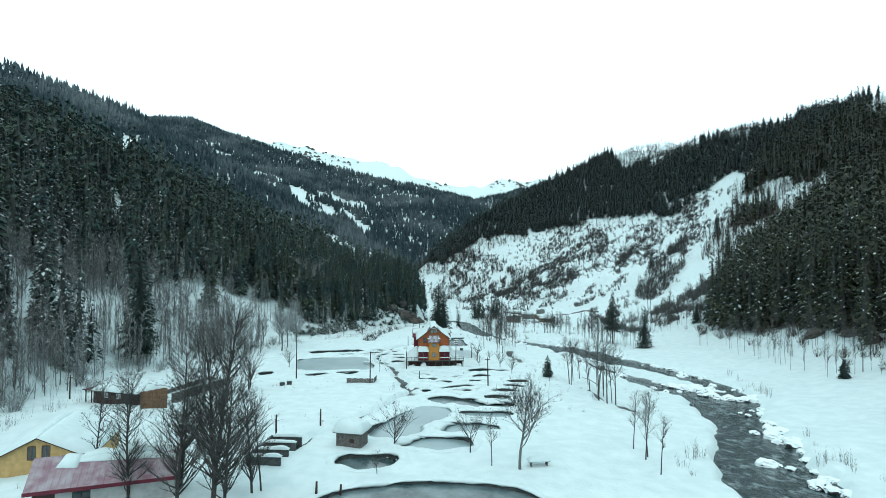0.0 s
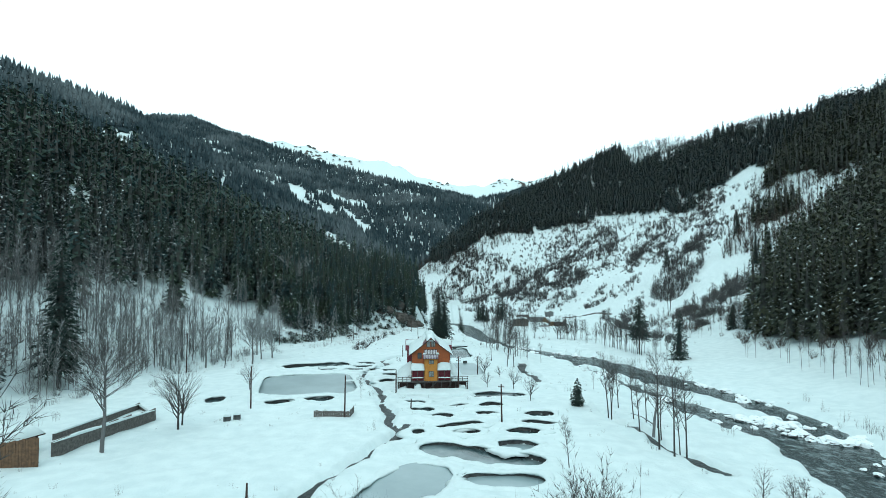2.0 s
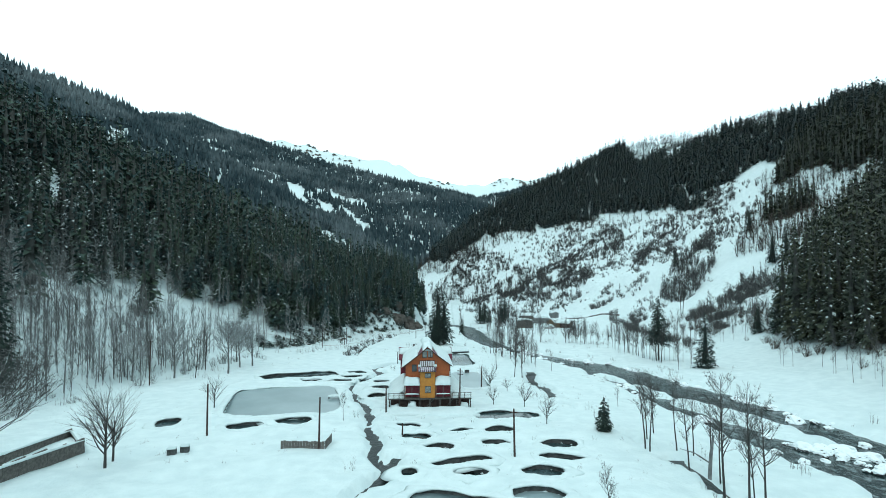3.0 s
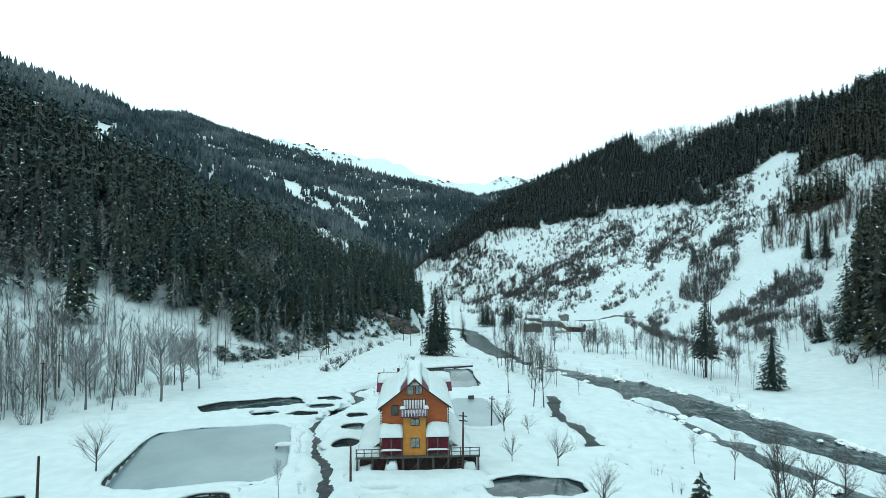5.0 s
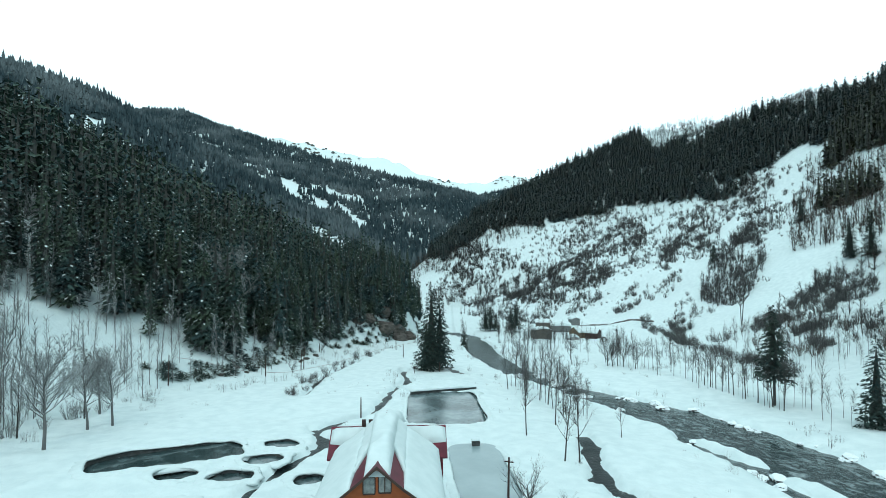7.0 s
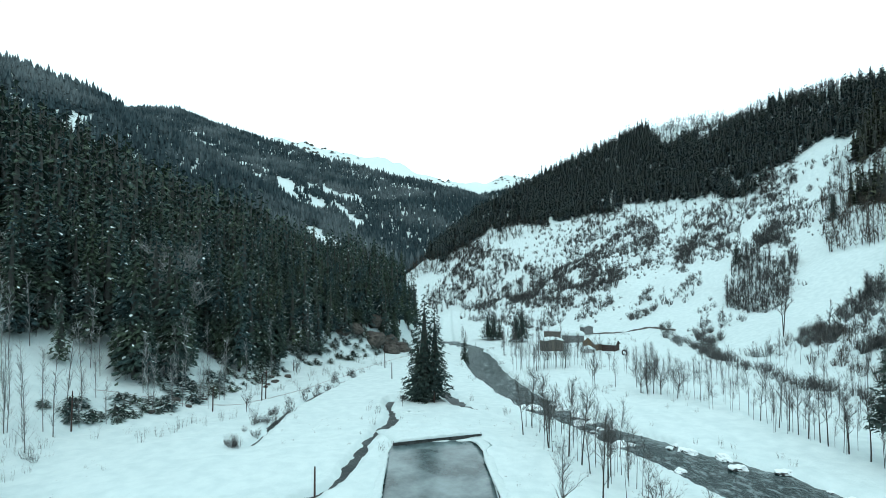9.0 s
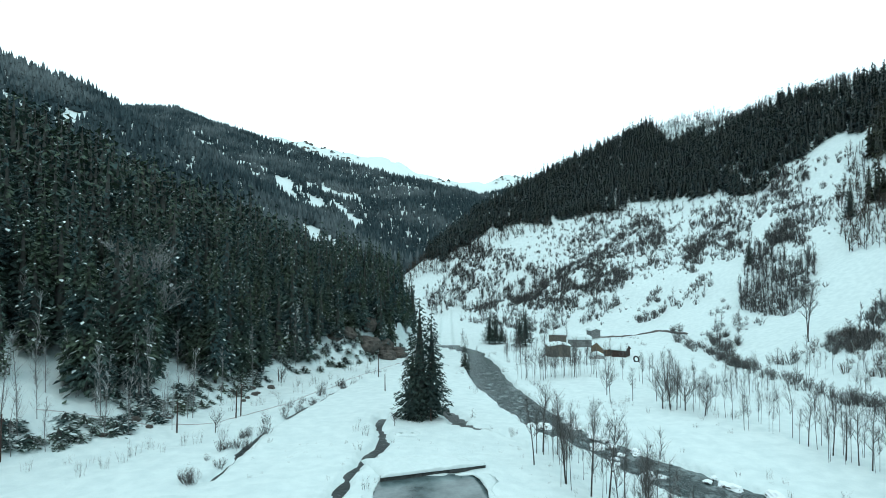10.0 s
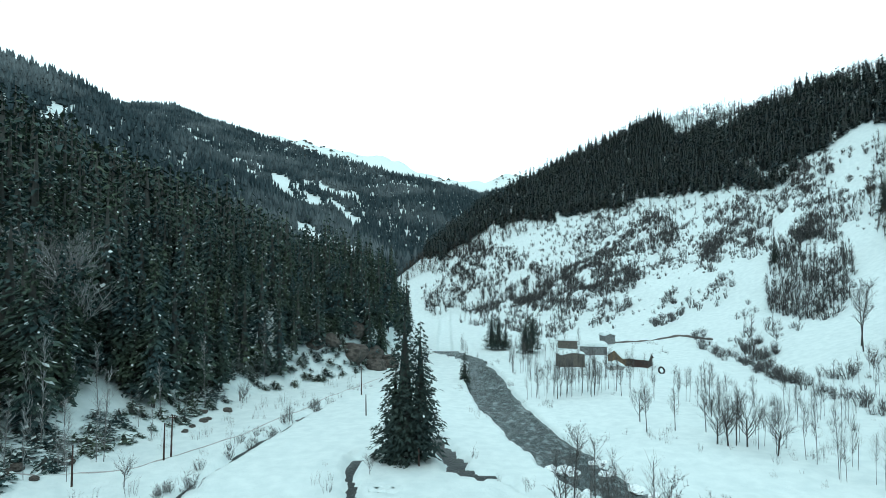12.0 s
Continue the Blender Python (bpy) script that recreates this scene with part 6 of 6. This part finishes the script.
def far_farm():
    small_house("grey_barn", "grey weathered barn with a shallow snow roof", 49, 359, 8, 8.4, 6, 4.6, 5.3, DUN_BOARDS, 0.6, OLD_WOOD, lift=-0.4)
    small_house("board_barn", "weathered board barn with snow on its roof", 64.5, 362, -62, 7, 9, 3.2, 5.4, TAN_BOARDS, 0.55, BROWN_WOOD, lift=-0.2)
    small_house("low_shed", "low shed rounded over with snow", 62, 352, 4, 4.6, 4, 1.4, 2.2, PLASTER, 1.0, OLD_WOOD, lift=-0.4)
    small_house("dark_hut", "dark hut at the end of the farm row", 75, 357, 55, 6, 5.5, 3.0, 4.6, DARK_WOOD, 0.6, DARK_WOOD, lift=-0.2)
    small_house("red_roofed_shed", "small shed with a red metal roof", 61, 402, 75, 4.8, 8, 2.6, 4.2, DUN_BOARDS, 0.35, RED_ROOF, lift=1.2)
    small_house("long_grey_shed", "long grey shed with snow along its roof", 68, 384, 80, 4.5, 10, 2.6, 3.6, GREY_BOARDS, 1.0, OLD_WOOD, lift=0.6)
    small_house("upper_hut", "small grey hut above the farm", 76, 405, 10, 4.8, 5, 2.6, 3.4, GREY_BOARDS, 0.9, OLD_WOOD, lift=1.2)
    tyre = new("tyre")
    tagged(tyre, "old tractor tyre leaning in the snow", "tyre")
    bm = bmesh.new()
    rings, n = 8, 24
    vv = [[bm.verts.new(((1.0 + 0.28 * math.cos(6.283 * j / rings)) * math.cos(6.283 * i / n), 0.28 * math.sin(6.283 * j / rings), (1.0 + 0.28 * math.cos(6.283 * j / rings)) * math.sin(6.283 * i / n))) for j in range(rings)] for i in range(n)]
    for i in range(n):
        for j in range(rings):
            bm.faces.new((vv[i][j], vv[(i + 1) % n][j], vv[(i + 1) % n][(j + 1) % rings], vv[i][(j + 1) % rings]))
    part("tread", bm, RUBBER, tyre)
    tyre.matrix_world = pose(74, 345, z_at(74, 345) + 1.0, -20, 0, 15)


far_farm()


# ---- poles ----
def pole(h, arms, label):
    top = new("utility_pole")
    v, f = [], []
    tube(v, f, [Vector((0, 0, -0.5)), Vector((0, 0, h * 0.5)), Vector((0.02, 0, h))], [0.14, 0.12, 0.09], 8)
    mesh_from("post", v, f, DARK_WOOD, True, top)
    for k in range(arms):
        z = h - 0.5 - 0.55 * k
        arm = box_part("crossarm", (-0.5, 0.5, -0.06, 0.06, z, z + 0.11), DARK_WOOD, top)
        for x in (-0.42, -0.16, 0.16, 0.42):
            box_part("insulator", (x - 0.04, x + 0.04, -0.04, 0.04, z + 0.11, z + 0.28), WHITE_PAINT, arm)
    return tagged(top, label, "pole", "wooden poles")


for px_, py_, ph, arms in ((-38.9, 255.6, 5.7, 0), (-38.5, 257, 6.6, 1), (-45.2, 244.4, 5.4, 0), (-16.7, 307.7, 7.1, 0), (-12.1, 285, 4.4, 0), (3.5, 137.0, 7.6, 2), (8.9, 161.1, 5.8, 1), (-12.7, 198.6, 4.1, 0), (-15.3, 113.2, 6.6, 0), (9.5, 110.2, 5.8, 1),
                           (-32.8, 120, 7.2, 0), (-9.0, 134.5, 4.6, 0), (-64.4, 162, 10.2, 1), (-74.4, 179.5, 6.7, 1), (-60.3, 224.1, 6.8, 0), (-66.2, 95, 4.2, 1), (-44, 299, 3.2, 0), (-5.2, 121, 2.6, 0), (0.6, 253, 2.6, 0), (-22, 71, 2.6, 0), (-17.5, 77, 2.4, 0), (-11.8, 50.4, 1.6, 0), (-9.8, 51.8, 1.5, 0)):
    ob = pole(ph, arms, "short wooden post in the snow" if ph < 3.3 else ("wooden pole with crossarms" if arms else "plain dark wooden pole"))
    ob.matrix_world = pose(px_, py_, z_at(px_, py_), rng.uniform(-1.5, 1.5), rng.uniform(-1.5, 1.5), rng.uniform(-20, 20))


# ---- rocks ----
def rock_mesh(name, seed, mat, smooth=0.0):
    bm = bmesh.new()
    bmesh.ops.create_icosphere(bm, subdivisions=3, radius=1)
    for v in bm.verts:
        k = 1 + 0.35 * noise.noise(v.co * 1.1 + Vector((seed * 9.7, 0, 0))) + 0.22 * noise.noise(v.co * 2.9 + Vector((0, seed * 5.1, 0))) + 0.10 * noise.noise(v.co * 7.0 + Vector((seed * 3.3, 0, 0)))
        v.co *= k
        v.co.z *= 0.75
    me = bpy.data.meshes.new(name)
    bm.to_mesh(me)
    bm.free()
    me.materials.append(mat)
    return me


boulders = [rock_mesh("boulder", i, BOULDER) for i in range(5)]
r = np.random.default_rng(31)
count = 0
while count < 190:
    by = float(r.uniform(45, 262))
    left = r.random() < 0.35 and by > 110
    bx_ = float(np.interp(by, RIVER_Y, RIVER_L if left else RIVER_R)) + (1 if left else -1) * float(r.normal(0.5, 1.4))
    if count % 6 == 0:
        # about the lower tip of the long shoal
        bx_, by = float(r.normal(55.5, 2.4)), float(r.normal(114.5, 4.5))
    ob = tagged(new("boulder", boulders[count % 5]), "river boulder capped with snow", "boulder", "boulders along the river")
    s = float(r.uniform(0.35, 0.8)) if r.random() < 0.75 else float(r.uniform(0.8, 1.35))
    ob.matrix_world = Matrix.LocRotScale((bx_, by, float(river_level(np.array(by))) + 0.1), Euler((0, 0, float(r.uniform(0, 6)))), (s * 1.3, s, s * 0.9))
    count += 1

cliffs = [rock_mesh("cliff_rock", 20 + i, CLIFF) for i in range(4)]
foot_rocks = [rock_mesh("foot_rock", 40 + i, CLIFF) for i in range(4)]
for i, (cx, cy, s, zz) in enumerate(((-27, 352, 6.5, 2.5), (-20, 358, 5.5, 3.5), (-33, 346, 4.5, 1.0), (-23, 364, 6, 5), (-15.5, 364, 4, 2), (-37, 341, 3.2, 0.5), (-28, 362, 6, 6), (-18, 372, 5, 5),
                                  (105, 150, 3.5, 1), (107, 138, 3, 0), (104, 128, 2.6, 0), (111, 160, 3, 1), (104, 112, 2.8, 0), (112, 178, 2.6, 0), (106, 100, 3, 0))):
    ob = tagged(new("rock_outcrop", cliffs[i % 4]), "dark rock outcrop with snow on its ledges", "rock", "rock outcrops")
    ob.matrix_world = Matrix.LocRotScale((cx, cy, z_at(cx, cy) + 0.1 * zz), Euler((0.3 * (i % 3), 0, i * 1.3)), (s * 0.85, s * 0.7, s * 0.7))
for i in range(14):
    t = float(r.random()) ** 2
    cy = 236 + 70 * t
    cx = float(np.interp(cy, [y_ for _, y_ in FOOT_LEFT[2:9]], [x_ for x_, _ in FOOT_LEFT[2:9]])) + float(r.normal(0, 2.5))
    ob = tagged(new("foot_rock", foot_rocks[i % 4]), "dark rock half buried in snow at the slope's foot", "rock", "rocks at the slope's foot")
    s = float(r.uniform(0.4, 1.0))
    ob.matrix_world = Matrix.LocRotScale((cx, cy, z_at(cx, cy) + 0.1), Euler((0, 0, i)), (s * 1.2, s, s * 1.0))


# ---- road edge and field wall ----
def wall_line(name, pts, width, height, mat, label):
    v, f = [], []
    line = []
    for (ax, ay), (bx2, by2) in zip(pts, pts[1:]):
        n = max(2, int(math.hypot(bx2 - ax, by2 - ay) / 2))
        line += [(ax + (bx2 - ax) * i / n, ay + (by2 - ay) * i / n) for i in range(n)]
    line.append(pts[-1])
    for i, (x0, y0) in enumerate(line):
        a, b = line[max(i - 1, 0)], line[min(i + 1, len(line) - 1)]
        dx, dy = b[0] - a[0], b[1] - a[1]
        n = math.hypot(dx, dy)
        ox, oy = -dy / n * width / 2, dx / n * width / 2
        zz = z_at(x0, y0)
        hh = height * (1 + 0.3 * math.sin(i * 1.9))
        v += [(x0 - ox, y0 - oy, zz - 0.3), (x0 - ox, y0 - oy, zz + hh), (x0 + ox, y0 + oy, zz + hh), (x0 + ox, y0 + oy, zz - 0.3)]
        if i:
            k = 4 * i
            f += [(k - 4, k, k + 1, k - 3), (k - 3, k + 1, k + 2, k - 2), (k - 2, k + 2, k + 3, k - 1)]
    return tagged(mesh_from(name, v, f, mat), label, "wall", kind="structure")


ROAD = [(-66, 236), (-54, 244), (-48, 248), (-43, 251), (-38.5, 260), (-34, 271), (-30.5, 286), (-26, 306), (-19, 330), (-13, 352)]
wall_line("road_edge", [(x_ + 1.5, y_) for x_, y_ in ROAD], 0.14, 0.10, PLASTER, "low edging of the snowy valley road")
wall_line("field_wall", [(84, 432), (100, 428), (113, 420), (118, 400)], 0.6, 0.8, ROCK, "dark dry-stone field wall half buried in snow")
